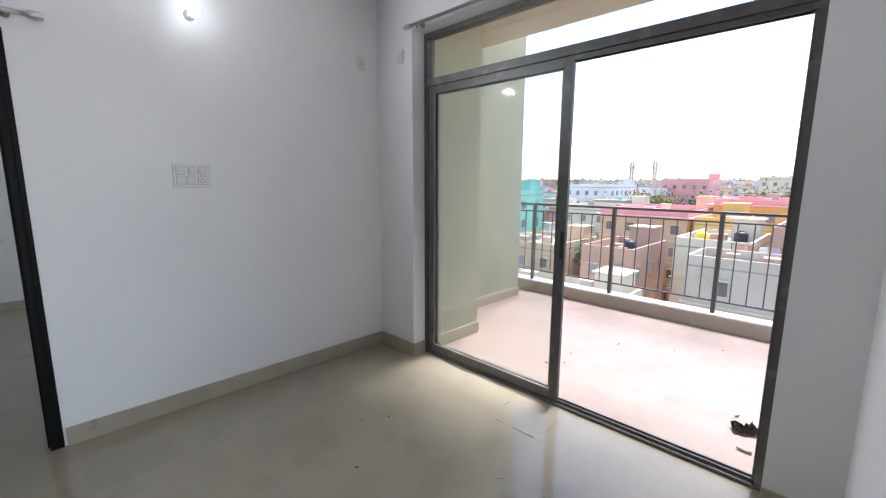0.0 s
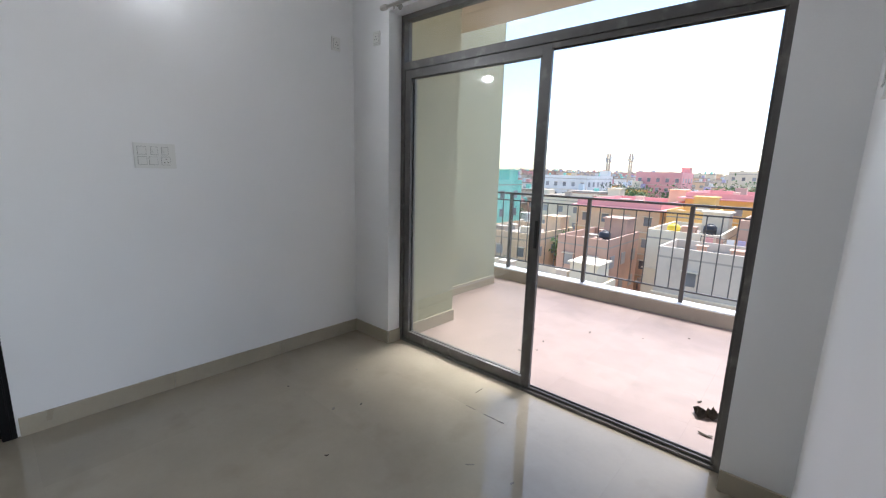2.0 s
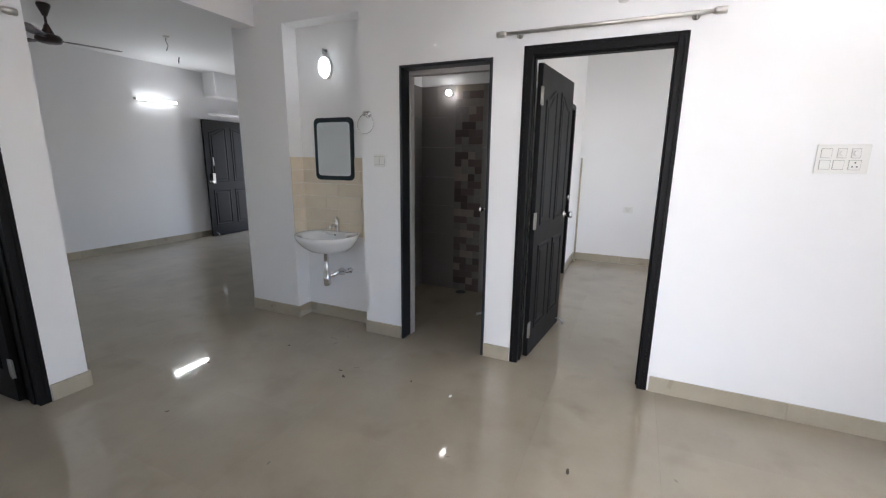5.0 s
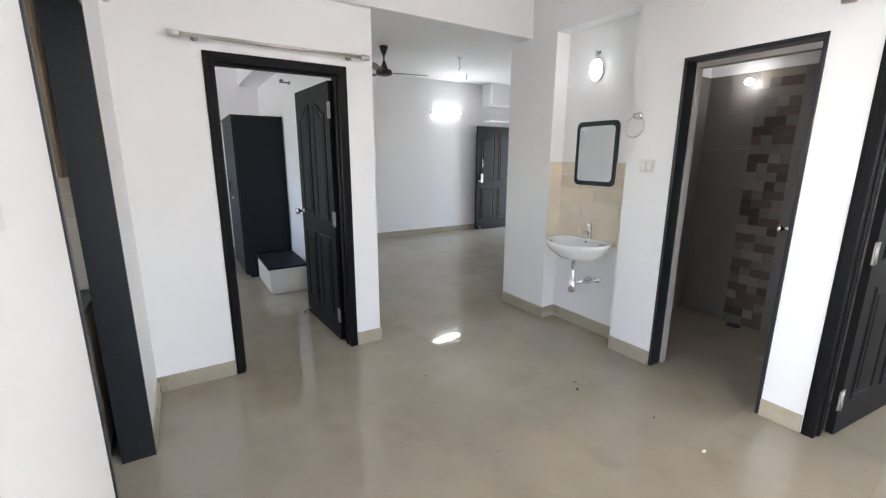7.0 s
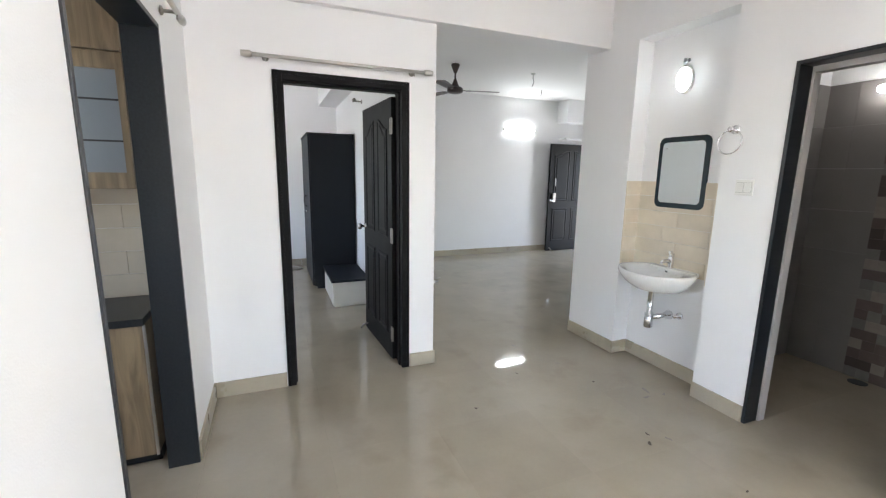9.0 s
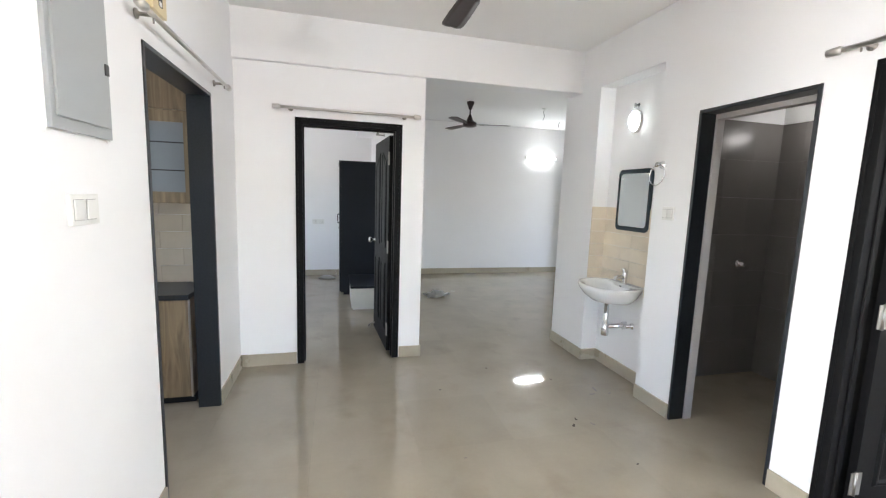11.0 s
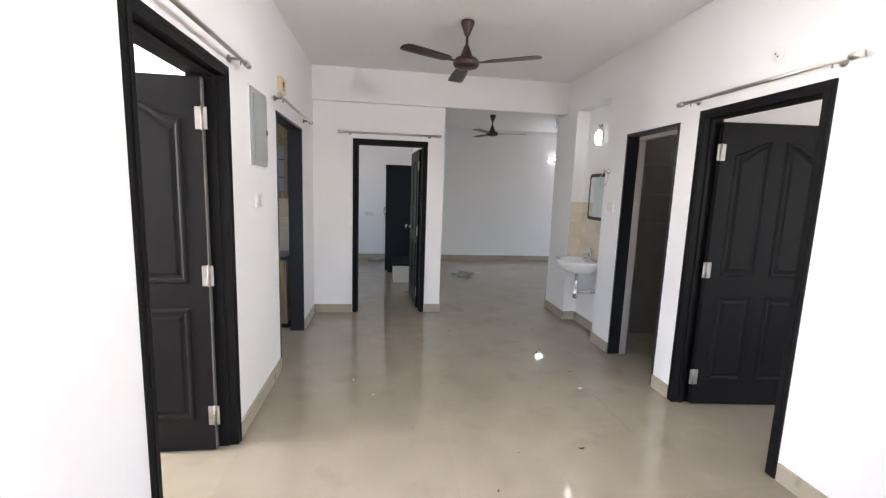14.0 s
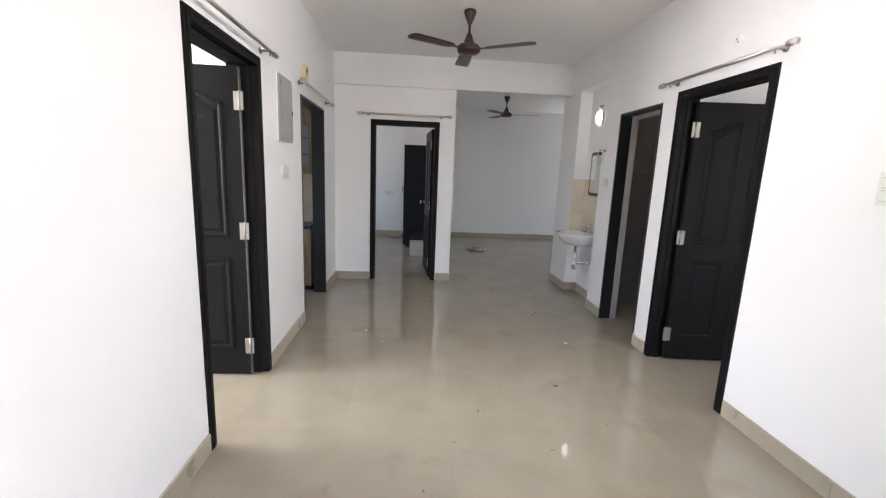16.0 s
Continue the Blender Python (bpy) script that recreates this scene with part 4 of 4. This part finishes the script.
for i, (x, y, s) in enumerate([(0.61, -0.80, 0.018), (2.374, -1.05, 0.016), (2.21, -0.80, 0.009)]):
    leaf_bit(x, y, 0.0, s, 71 * i, CHIP, "plaster_chip", "small white plaster chip on the floor", 20 + i)
for i, (x, y, s) in enumerate([(2.60, 2.865, 0.04), (2.50, 3.25, 0.02), (1.3, 3.4, 0.016), (1.1, 3.6, 0.014), (1.5, 3.9, 0.018), (1.9, 4.1, 0.014), (1.25, 3.1, 0.02), (1.35, 3.2, 0.014), (0.7, 3.9, 0.016), (2.2, 4.4, 0.014)]):
    leaf_bit(x, y, -0.018, s, 61 * i, DIRT, "dry_leaf", "small dry leaf scrap on the balcony floor", 40 + i)
crumpled("litter_clump", "dark crumpled litter on the balcony floor", "litter", pose(2.566, 3.09, -0.018, 0, 0, 30), 0.13, DIRT, 9, 0.06)

for i, (x, y, w, d) in enumerate([(1.66, 2.138, 0.13, 0.004), (1.50, 2.138, 0.07, 0.003), (1.416, 2.33, 0.004, 0.07), (1.72, 2.141, 0.03, 0.007)]):
    setting("joint_chip", boxes((x - w / 2, y - d / 2, 0.0, x + w / 2, y + d / 2, 0.0012)), DIRT, "dark chipped edge of a floor tile joint", "joint")

# ---- scuffs on the floor ----
SCUFF = material("dark_scuff", (0.17, 0.14, 0.105), 0.4, vary=0.3, scale=30)


def scuff(x, y, long, wide, turn, seed, z=0.0):
    """A flat irregular smudge with ragged ends."""
    rng = random.Random(seed)
    bm = bmesh.new()
    rim = [(k * math.tau / 14, rng.uniform(0.55, 1.1)) for k in range(14)]
    low, high = [], []
    for a, q in rim:
        p = (long * q * math.cos(a), wide * q * math.sin(a))
        low.append(bm.verts.new((*p, 0.0)))
        high.append(bm.verts.new((p[0] * 0.94, p[1] * 0.94, 0.0006)))
    bm.faces.new(low), bm.faces.new(high)
    for k in range(14):
        bm.faces.new((low[k], low[(k + 1) % 14], high[(k + 1) % 14], high[k]))
    ob = setting("floor_scuff", bm, SCUFF, "dark smudge trodden into the floor tile", "stain")
    ob.matrix_world = pose(x, y, z, 0, 0, turn)


for i, (x, y, long, wide) in enumerate([(0.31, -1.91, 0.03, 0.012), (0.16, -1.90, 0.028, 0.010), (0.24, -1.98, 0.05, 0.012), (0.56, -1.53, 0.03, 0.009), (0.55, -2.54, 0.02, 0.008),
                                        (1.50, -1.35, 0.014, 0.006), (1.80, 1.74, 0.03, 0.006), (2.02, 1.78, 0.016, 0.008), (0.92, 1.56, 0.018, 0.010), (0.62, 1.95, 0.016, 0.007),
                                        (1.20, 0.62, 0.02, 0.007), (0.80, 0.40, 0.015, 0.006), (1.95, -0.35, 0.018, 0.006), (1.10, -0.60, 0.016, 0.005), (1.72, 0.55, 0.022, 0.006),
                                        (0.44, -5.38, 0.05, 0.02), (1.02, -3.60, 0.03, 0.01), (0.40, -3.30, 0.03, 0.012), (0.70, -2.95, 0.022, 0.01), (1.35, -0.05, 0.012, 0.008)]):
    scuff(x, y, long, wide, 37 * i, 60 + i)

# ---- kitchen ----
cabs = []
for i in range(3):
    x0 = 3.15 + i * 0.468
    cb = thing("kitchen_base_unit", "wood-grain laminate kitchen base unit under a black worktop", "kitchen cabinet", group="kitchen base units")
    part("carcass", boxes((x0, -2.68, 0.06, x0 + 0.464, -2.30, 0.735)), OAK, cb)
    part("plinth", boxes((x0, -2.66, 0.0, x0 + 0.464, -2.33, 0.06)), LAMINATE, cb)
    part("door", boxes((x0 + 0.004, -2.30, 0.062, x0 + 0.46, -2.28, 0.73), bevel=0.001), OAK, cb)
    part("edge_strip", boxes((x0 - 0.003, -2.28, 0.062, x0 + 0.008, -2.272, 0.735)), STEEL, cb, "aluminium edge strip")
    uc = thing("kitchen_wall_unit", "wood-grain kitchen wall unit with frosted glass panes", "kitchen cabinet", group="kitchen wall units")
    part("carcass", boxes((x0, -2.70, 1.36, x0 + 0.464, -2.42, 2.48)), OAK, uc)
    fr = part("door", boxes((x0 + 0.003, -2.42, 1.362, x0 + 0.461, -2.40, 1.435), (x0 + 0.003, -2.42, 1.885, x0 + 0.461, -2.40, 1.955), (x0 + 0.003, -2.42, 1.435, x0 + 0.03, -2.40, 1.885),
                            (x0 + 0.405, -2.42, 1.435, x0 + 0.461, -2.40, 1.885)), OAK, uc)
    for z0, z1 in ((1.435, 1.572), (1.58, 1.752), (1.76, 1.885)):
        part("pane", boxes((x0 + 0.03, -2.416, z0, x0 + 0.405, -2.408, z1)), FROST, fr, "frosted glass pane")
    part("divider", boxes((x0 + 0.026, -2.418, 1.572, x0 + 0.409, -2.404, 1.58), (x0 + 0.026, -2.418, 1.752, x0 + 0.409, -2.404, 1.76)), GASKET, fr)
    part("handle", tube([(x0 + 0.315, -2.385, 1.387), (x0 + 0.43, -2.385, 1.387)], 0.005, 8), STEEL, fr, "", True)
    part("upper_door", boxes((x0 + 0.003, -2.42, 1.965, x0 + 0.461, -2.40, 2.475)), OAK, uc)
wt = thing("kitchen_worktop", "black granite kitchen worktop", "worktop")
part("slab", boxes((3.15, -2.70, 0.735, 5.19, -2.26, 0.77), bevel=0.003), GRANITE, wt)
kt = tagged(new("kitchen_splashback"), "beige glazed kitchen wall tiles", "wall tiles", kind="structure")
for j in range(5):
    for k in range(6):
        a = 3.15 + k * 0.3 - (0.15 if j % 2 else 0)
        part("tile", boxes((max(3.147, a + 0.001), -2.70, 0.77 + j * 0.125 + 0.001, a + 0.299, -2.693, 0.77 + (j + 1) * 0.125 - 0.001)), KTILE, kt)

# ---- city ----
BASE = -21.0
# Dusty grey, raised further so the ground bounces light onto the facades.
setting("ground", boxes((-2500, 6, BASE - 1, 2500, 4000, BASE)), material("dusty_ground", (0.42, 0.395, 0.36), 0.9, vary=0.2, scale=0.05, fine=1.0), "dusty ground of the town far below", "ground")
setting("facade_below", boxes((-8, 2.7, BASE, 9, 4.9, -0.26)), OUTWALL, "cream painted facade below the balcony", "facade")
# Pane grey is lifted to carry the distance haze in its colour.
PANE_HAZED = material("hazed_window_pane", (0.28, 0.28, 0.29), 0.3, vary=0.3, scale=0.5, random_value=0.4)
# Paints are lightened for haze and for facades turned from the sun.
HAZED_PAINTS = {k: material("town_" + k, c, 0.85, vary=0.1, scale=0.25, fine=2.0, blotch=[0.8 * v for v in c], blotch_scale=0.3) for k, c in dict(
    orange=(0.86, 0.55, 0.2), peach=(0.80, 0.58, 0.38), pink=(0.80, 0.40, 0.38), brick=(0.56, 0.36, 0.27), grey=(0.64, 0.55, 0.45), cream=(0.78, 0.69, 0.53), white=(0.8, 0.79, 0.76),
    blue=(0.62, 0.68, 0.72), green=(0.32, 0.72, 0.6), lilac=(0.5, 0.45, 0.62), terrace=(0.42, 0.36, 0.30)).items()}


def town_house(x0, y0, x1, y1, top, paint, label, roof="terrace", storey=3.1, overhang=0.0, every=2.7):
    """A flat-roofed house with a parapet, storey bands and windows on its south and one side face."""
    ob = thing("town_house", label, "building")
    part("wall", boxes((x0, y0, BASE, x1, y1, top)), HAZED_PAINTS[paint], ob)
    t = 0.22
    part("roof", boxes((x0 - overhang, y0 - overhang, top, x1 + overhang, y1 + overhang, top + 0.15)), HAZED_PAINTS[roof], ob)
    part("parapet", boxes((x0, y0, top + 0.15, x1, y0 + t, top + 0.95), (x0, y1 - t, top + 0.15, x1, y1, top + 0.95), (x0, y0 + t, top + 0.15, x0 + t, y1 - t, top + 0.95), (x1 - t, y0 + t, top + 0.15, x1, y1 - t, top + 0.95)),
         HAZED_PAINTS[roof if overhang else paint], ob)
    z = top - storey
    while z > BASE + 1 and z > top - 5 * storey:
        part("storey_band", boxes((x0 - 0.15, y0 - 0.25, z - 0.12, x1 + 0.15, y0, z)), HAZED_PAINTS["cream"], ob)
        n = max(1, int((x1 - x0) / every))
        for k in range(n):
            xc = x0 + (k + 0.5) * (x1 - x0) / n
            w = part("window", boxes((xc - 0.5, y0 - 0.06, z + 0.9, xc + 0.5, y0 + 0.02, z + 2.1)), PANE_HAZED, ob)
            part("sunshade", boxes((xc - 0.65, y0 - 0.45, z + 2.15, xc + 0.65, y0, z + 2.23)), HAZED_PAINTS["cream"], w)
        m = max(1, int((y1 - y0) / (every * 1.2)))
        for k in range(m):
            yc = y0 + (k + 0.5) * (y1 - y0) / m
            part("window", boxes((x1 - 0.02, yc - 0.6, z + 0.9, x1 + 0.06, yc + 0.6, z + 2.2)), PANE_HAZED, ob)
        z -= storey
    rng = random.Random(int(x0 * 7 + y0))
    for k in range(4):
        a, c = rng.uniform(x0 + 0.6, x1 - 2.2), rng.uniform(y0 + 0.6, y1 - 2.2)
        w, h = rng.uniform(0.6, 1.6), rng.uniform(0.5, 1.5)
        part("roof_shed", boxes((a, c, top + 0.15, a + w, c + w * 0.8, top + 0.15 + h), (a - 0.12, c - 0.12, top + 0.15 + h, a + w + 0.12, c + w * 0.8 + 0.12, top + 0.2 + h)), HAZED_PAINTS[rng.choice(("brick", "terrace", "cream", "grey"))], ob)
    part("stair_head", boxes((x1 - 3.0, y1 - 3.4, top + 0.15, x1 - 0.5, y1 - 0.6, top + 2.5), (x1 - 3.2, y1 - 3.6, top + 2.5, x1 - 0.3, y1 - 0.4, top + 2.65)), HAZED_PAINTS[paint], ob)
    return ob


town_house(-12.5, 74, 24, 92, -1.9, "orange", "long orange painted building with pink flat roofs", "pink", overhang=0.9)
town_house(-25, 63, -13, 82, -3.4, "peach", "peach painted building wing with pink flat roof", "pink", overhang=0.7)
town_house(-18, 43, -12.5, 53, -6.2, "brick", "unplastered red brick house with flat terrace")
town_house(-10, 47, -3.5, 58, -5.0, "cream", "pale cream plastered house with flat terrace", every=4)
town_house(-7.0, 40, 9, 46, -5.6, "grey", "grey plastered house with flat terrace", every=5)
town_house(-2.5, 50, 4.5, 60, -3.6, "brick", "unplastered brick house with washing on a line")
town_house(-23, 30, -10, 39, -9.0, "cream", "cream plastered low house with flat terrace")
town_house(-41, 58, -37, 66, -0.9, "green", "house wrapped in green building net")
town_house(-44, 150, -30, 165, 1.6, "pink", "pink painted far building", "pink")
town_house(-22, 180, -10, 195, 2.6, "cream", "cream painted far apartment block")
town_house(-40, 78, -27, 92, -4.0, "cream", "cream plastered house among others")
town_house(-62, 120, -48, 140, -0.2, "white", "white and lilac plastered far house")
town_house(-11.5, 60, -6.5, 68, -3.8, "orange", "orange plastered narrow house with flat terrace")
town_house(-34, 48, -24, 60, -7.5, "peach", "peach plastered house with flat terrace")


def water_tank(x, y, z, mat, label):
    ob = thing("water_tank", label, "water tank", pose(x, y, z), "roof water tanks")
    part("drum", lathe([(0.62, 0), (0.62, 0.3), (0.65, 0.33), (0.62, 0.36), (0.62, 0.75), (0.65, 0.78), (0.62, 0.81), (0.62, 1.1), (0.4, 1.3), (0.22, 1.34)], n=18), mat, ob, "", True)
    part("lid", lathe([(0.24, 1.34), (0.24, 1.4), (0.05, 1.43)], n=14), mat, ob, "", True)


YTANK, BTANK = material("yellow_tank", (0.85, 0.6, 0.05), 0.5), material("black_tank", (0.03, 0.03, 0.035), 0.5)
water_tank(-8.0, 49, -4.85, YTANK, "yellow plastic roof water tank")
water_tank(-14, 46, -6.05, BTANK, "black plastic roof water tank")
water_tank(-5.2, 52, -4.85, BTANK, "black plastic roof water tank")
water_tank(0, 55, -3.45, material("white_tank", (0.75, 0.75, 0.73), 0.5), "white plastic roof water tank")

line = thing("washing_line", "line of coloured washing on a brick terrace", "washing")
part("line", tube([(-5.0, 46.6, -4.2), (-1.5, 46.6, -4.3), (2.0, 46.6, -4.2)], 0.02, 6), GASKET, line)
for i in range(2):
    part("pole", tube([(-5.0 + 7 * i, 46.6, BASE), (-5.0 + 7 * i, 46.6, -4.1)], 0.04, 6), RAILPAINT, line)
for i, k in enumerate(("pink", "brick", "white", "lilac", "pink", "blue")):
    x = -4.6 + i * 0.85
    part("cloth", boxes((x, 46.57, -5.1 - 0.12 * (i % 3), x + 0.6, 46.63, -4.25)), HAZED_PAINTS[k], line)


def mast(x, y, top):
    ob = thing("antenna_mast", "lattice telecom mast above the far rooftops", "mast", pose(x, y, 0), "telecom masts")
    part("lattice", boxes((-0.6, -0.6, BASE, -0.3, -0.3, top), (0.3, -0.6, BASE, 0.6, -0.3, top), (-0.6, 0.3, BASE, -0.3, 0.6, top), (0.3, 0.3, BASE, 0.6, 0.6, top),
                          *[(-0.5, -0.6, BASE + k * 2.0, 0.5, 0.6, BASE + k * 2.0 + 0.3) for k in range(int((top - BASE) / 2))]), HAZED_PAINTS["grey"], ob)
    for dx in (-0.9, 0.9):
        part("antenna", boxes((dx - 0.2, -0.2, top - 3.4, dx + 0.2, 0.2, top - 1.2)), HAZED_PAINTS["white"], ob)


mast(2.88 - 0.377 * 170, 170, 9.5)
mast(2.88 - 0.327 * 190, 190, 10.5)


def far_town():
    """The mass of far houses, joined: boxes with bands of single windows in hazed grey."""
    rng = random.Random(11)
    by = {k: [] for k in HAZED_PAINTS}
    panes = []
    for row in range(26):
        y = 95 + row * 14 + row * row * 0.9
        x = -0.95 * y - 40
        while x < 0.35 * y + 30:
            w, d = rng.uniform(4.5, 11), rng.uniform(6, 10)
            top = min(1.2, -9 + 0.028 * y) + rng.uniform(-3.0, 2.4)
            if not (-62 < x + w / 2 < 26 and y < 100) and not (-46 < x < -6 and 140 < y < 200 and top > -1):
                k = rng.choice(("white", "cream", "cream", "grey", "grey", "peach", "peach", "terrace", "brick", "blue", "pink", "orange"))
                by[k].append((x, y, BASE, x + w, y + d, top))
                by["terrace"].append((x - 0.3, y - 0.3, top, x + w + 0.3, y + d + 0.3, top + 0.5))
                for _ in range(2):
                    a, c = x + rng.uniform(0.0, 0.8) * w, y + rng.uniform(0.5, 4)
                    by[rng.choice(("terrace", "brick", "white", "blue", "green", "pink", "lilac"))].append((a, c, top + 0.5, a + rng.uniform(0.8, 1.8), c + 1.2, top + rng.uniform(1.2, 2.2)))
                if rng.random() < 0.35:
                    a = x + rng.uniform(0.1, 0.6) * w
                    by["cream"].append((a, y + 2, top + 0.5, a + 2.6, y + 5, top + 2.7))
                if y < 330:
                    z = top - 2.6
                    while z > top - 9.5:
                        n = int(w / 3)
                        for q in range(n):
                            xc = x + (q + 0.5) * w / n
                            panes.append((xc - 0.6, y - 0.08, z, xc + 0.6, y + 0.1, z + 1.3))
                        z -= 3.1
            x += w + rng.uniform(0.8, 6)

    for row in range(9):
        y = 30 + row * 7.5
        x = -0.8 * y - 25
        while x < 0.2 * y + 18:
            w, d = rng.uniform(3.5, 7.5), rng.uniform(4, 6)
            top = rng.uniform(-18, -11.5) + 0.03 * y
            k = rng.choice(("white", "cream", "grey", "grey", "peach", "terrace", "brick", "brick", "pink"))
            by[k].append((x, y, BASE, x + w, y + d, top))
            by["terrace"].append((x - 0.15, y - 0.15, top, x + w + 0.15, y + d + 0.15, top + 0.35))
            if rng.random() < 0.6:
                a = x + rng.uniform(0.1, 0.5) * w
                by[rng.choice(("white", "brick", "grey"))].append((a, y + 1, top + 0.35, a + 2.0, y + 3, top + 2.4))
            for q in range(int(w / 2.4)):
                xc = x + (q + 0.5) * w / int(w / 2.4)
                panes.append((xc - 0.5, y - 0.06, top - 2.1, xc + 0.5, y + 0.1, top - 1.0))
            x += w + rng.uniform(0.3, 3)

    def joined(specs):
        verts, faces = [], []
        for x0, y0, z0, x1, y1, z1 in specs:
            b = len(verts)
            verts += [(x0, y0, z0), (x1, y0, z0), (x1, y1, z0), (x0, y1, z0), (x0, y0, z1), (x1, y0, z1), (x1, y1, z1), (x0, y1, z1)]
            faces += [tuple(b + i for i in f) for f in ((0, 1, 5, 4), (1, 2, 6, 5), (2, 3, 7, 6), (3, 0, 4, 7), (4, 5, 6, 7))]
        me = bpy.data.meshes.new("far_houses")
        me.from_pydata(verts, [], faces)
        return me
    root = tagged(new("far_town"), "mass of far painted town houses below the horizon", "town", kind="stuff")
    for k, specs in by.items():
        if specs:
            me = joined(specs)
            me.materials.append(HAZED_PAINTS[k])
            new("far_houses", me).parent = root
    me = joined(panes)
    me.materials.append(PANE_HAZED)
    new("far_windows", me).parent = root


far_town()
LEAF = [material("foliage_" + k, c, 0.7, vary=0.35, scale=3, fine=9) for k, c in (("light", (0.12, 0.19, 0.06)), ("dark", (0.08, 0.13, 0.045)))]
BARK = material("bark", (0.14, 0.10, 0.07), 0.9, vary=0.3, scale=4)


def tree(x, y, top, spread, seed):
    rng = random.Random(seed)
    ob = thing("tree", "leafy green tree between the town houses", "tree", pose(x, y, BASE), "town trees")
    h = top - BASE
    bm = tube([(0, 0, 0), (0.1, 0.1, h * 0.35), (0.0, -0.1, h * 0.62), (0.1, 0.0, h * 0.85)], [0.4, 0.3, 0.2, 0.06], 8)
    tips = [(0, 0, h * 0.85)]
    for k in range(7):
        a, r = k * 0.9 + rng.random(), spread * rng.uniform(0.5, 0.85)
        tip = (r * math.cos(a), r * math.sin(a), h * rng.uniform(0.66, 0.92))
        tube([(0, 0, h * rng.uniform(0.4, 0.6)), (tip[0] * 0.5, tip[1] * 0.5, tip[2] - 0.7), tip], [0.13, 0.08, 0.03], 6, bm)
        tips.append(tip)
    part("trunk", bm, BARK, ob)
    verts, faces = [], []
    for i in range(1500):
        c = rng.choice(tips)
        p = Vector([c[j] + rng.gauss(0, spread * 0.3) * (0.8 if j == 2 else 1) for j in range(3)])
        u, w = Vector([rng.gauss(0, 1) for _ in range(3)]).normalized(), Vector([rng.gauss(0, 1) for _ in range(3)]).normalized()
        s = rng.uniform(0.22, 0.5)
        b = len(verts)
        verts += [p - u * s, p + w * s * 0.5, p + u * s, p - w * s * 0.5]
        faces.append((b, b + 1, b + 2, b + 3))
    me = bpy.data.meshes.new("crown")
    me.from_pydata(verts, [], faces)
    me.materials.append(LEAF[seed % 2])
    new("crown", me).parent = ob


for i, (x, y, top, sp) in enumerate([(-21.5, 55, -6.5, 2.6), (-17, 94, -0.6, 4), (-27, 100, -0.6, 4.5), (0, 100, -0.1, 5), (-9, 98, -0.5, 4), (-38, 120, -1.0, 5), (-12, 130, 0.0, 6), (-46, 75, -4, 3.5), (-28, 44, -10, 2.2)]):
    tree(x, y, top, sp, i)


# ---- floor tiles, last ----
def tiled_floor(name, label, x0, y0, x1, y1, size, mat, top, ox=0.0, oy=0.0, joint=0.0003, thick=0.008):
    ob = tagged(new(name), label, "floor", kind="structure")
    bed = part("bed", boxes((x0, y0, top - 0.12, x1, y1, top - thick)), GROUT, ob)
    shared = {}
    xs, ys = [x0], [y0]
    v = math.floor((x0 - ox) / size) * size + ox + size
    while v < x1 - 0.02:
        xs.append(v)
        v += size
    v = math.floor((y0 - oy) / size) * size + oy + size
    while v < y1 - 0.02:
        ys.append(v)
        v += size
    xs.append(x1)
    ys.append(y1)
    for a, b in zip(xs, xs[1:]):
        for c, d in zip(ys, ys[1:]):
            key = (round(b - a, 3), round(d - c, 3))
            if key not in shared:
                bm = boxes((-(b - a) / 2 + joint / 2, -(d - c) / 2 + joint / 2, -thick, (b - a) / 2 - joint / 2, (d - c) / 2 - joint / 2, 0))
                shared[key] = mesh_object("tile", bm, mat, ob)
                t = shared[key]
            else:
                t = new("tile", shared[key].data)
                t.parent = ob
            t.location = ((a + b) / 2, (c + d) / 2, top)


tiled_floor("floor", "glossy beige vitrified tile floor", -3.6, -6.97, 6.1, 2.53, 0.6, TILE, 0.0, 1.75 - 0.6, 2.138 - 0.6)
tiled_floor("balcony_floor", "terracotta pink matt balcony floor tiles", -1.2, 2.53, 5.0, 4.94, 0.4, BALTILE, -0.02, 0.1, 2.53)
setting("threshold", boxes((SL[0], 2.52, -0.03, SL[1], 2.61, -0.012)), GRANITE, "dark threshold under the sliding door track", "threshold")
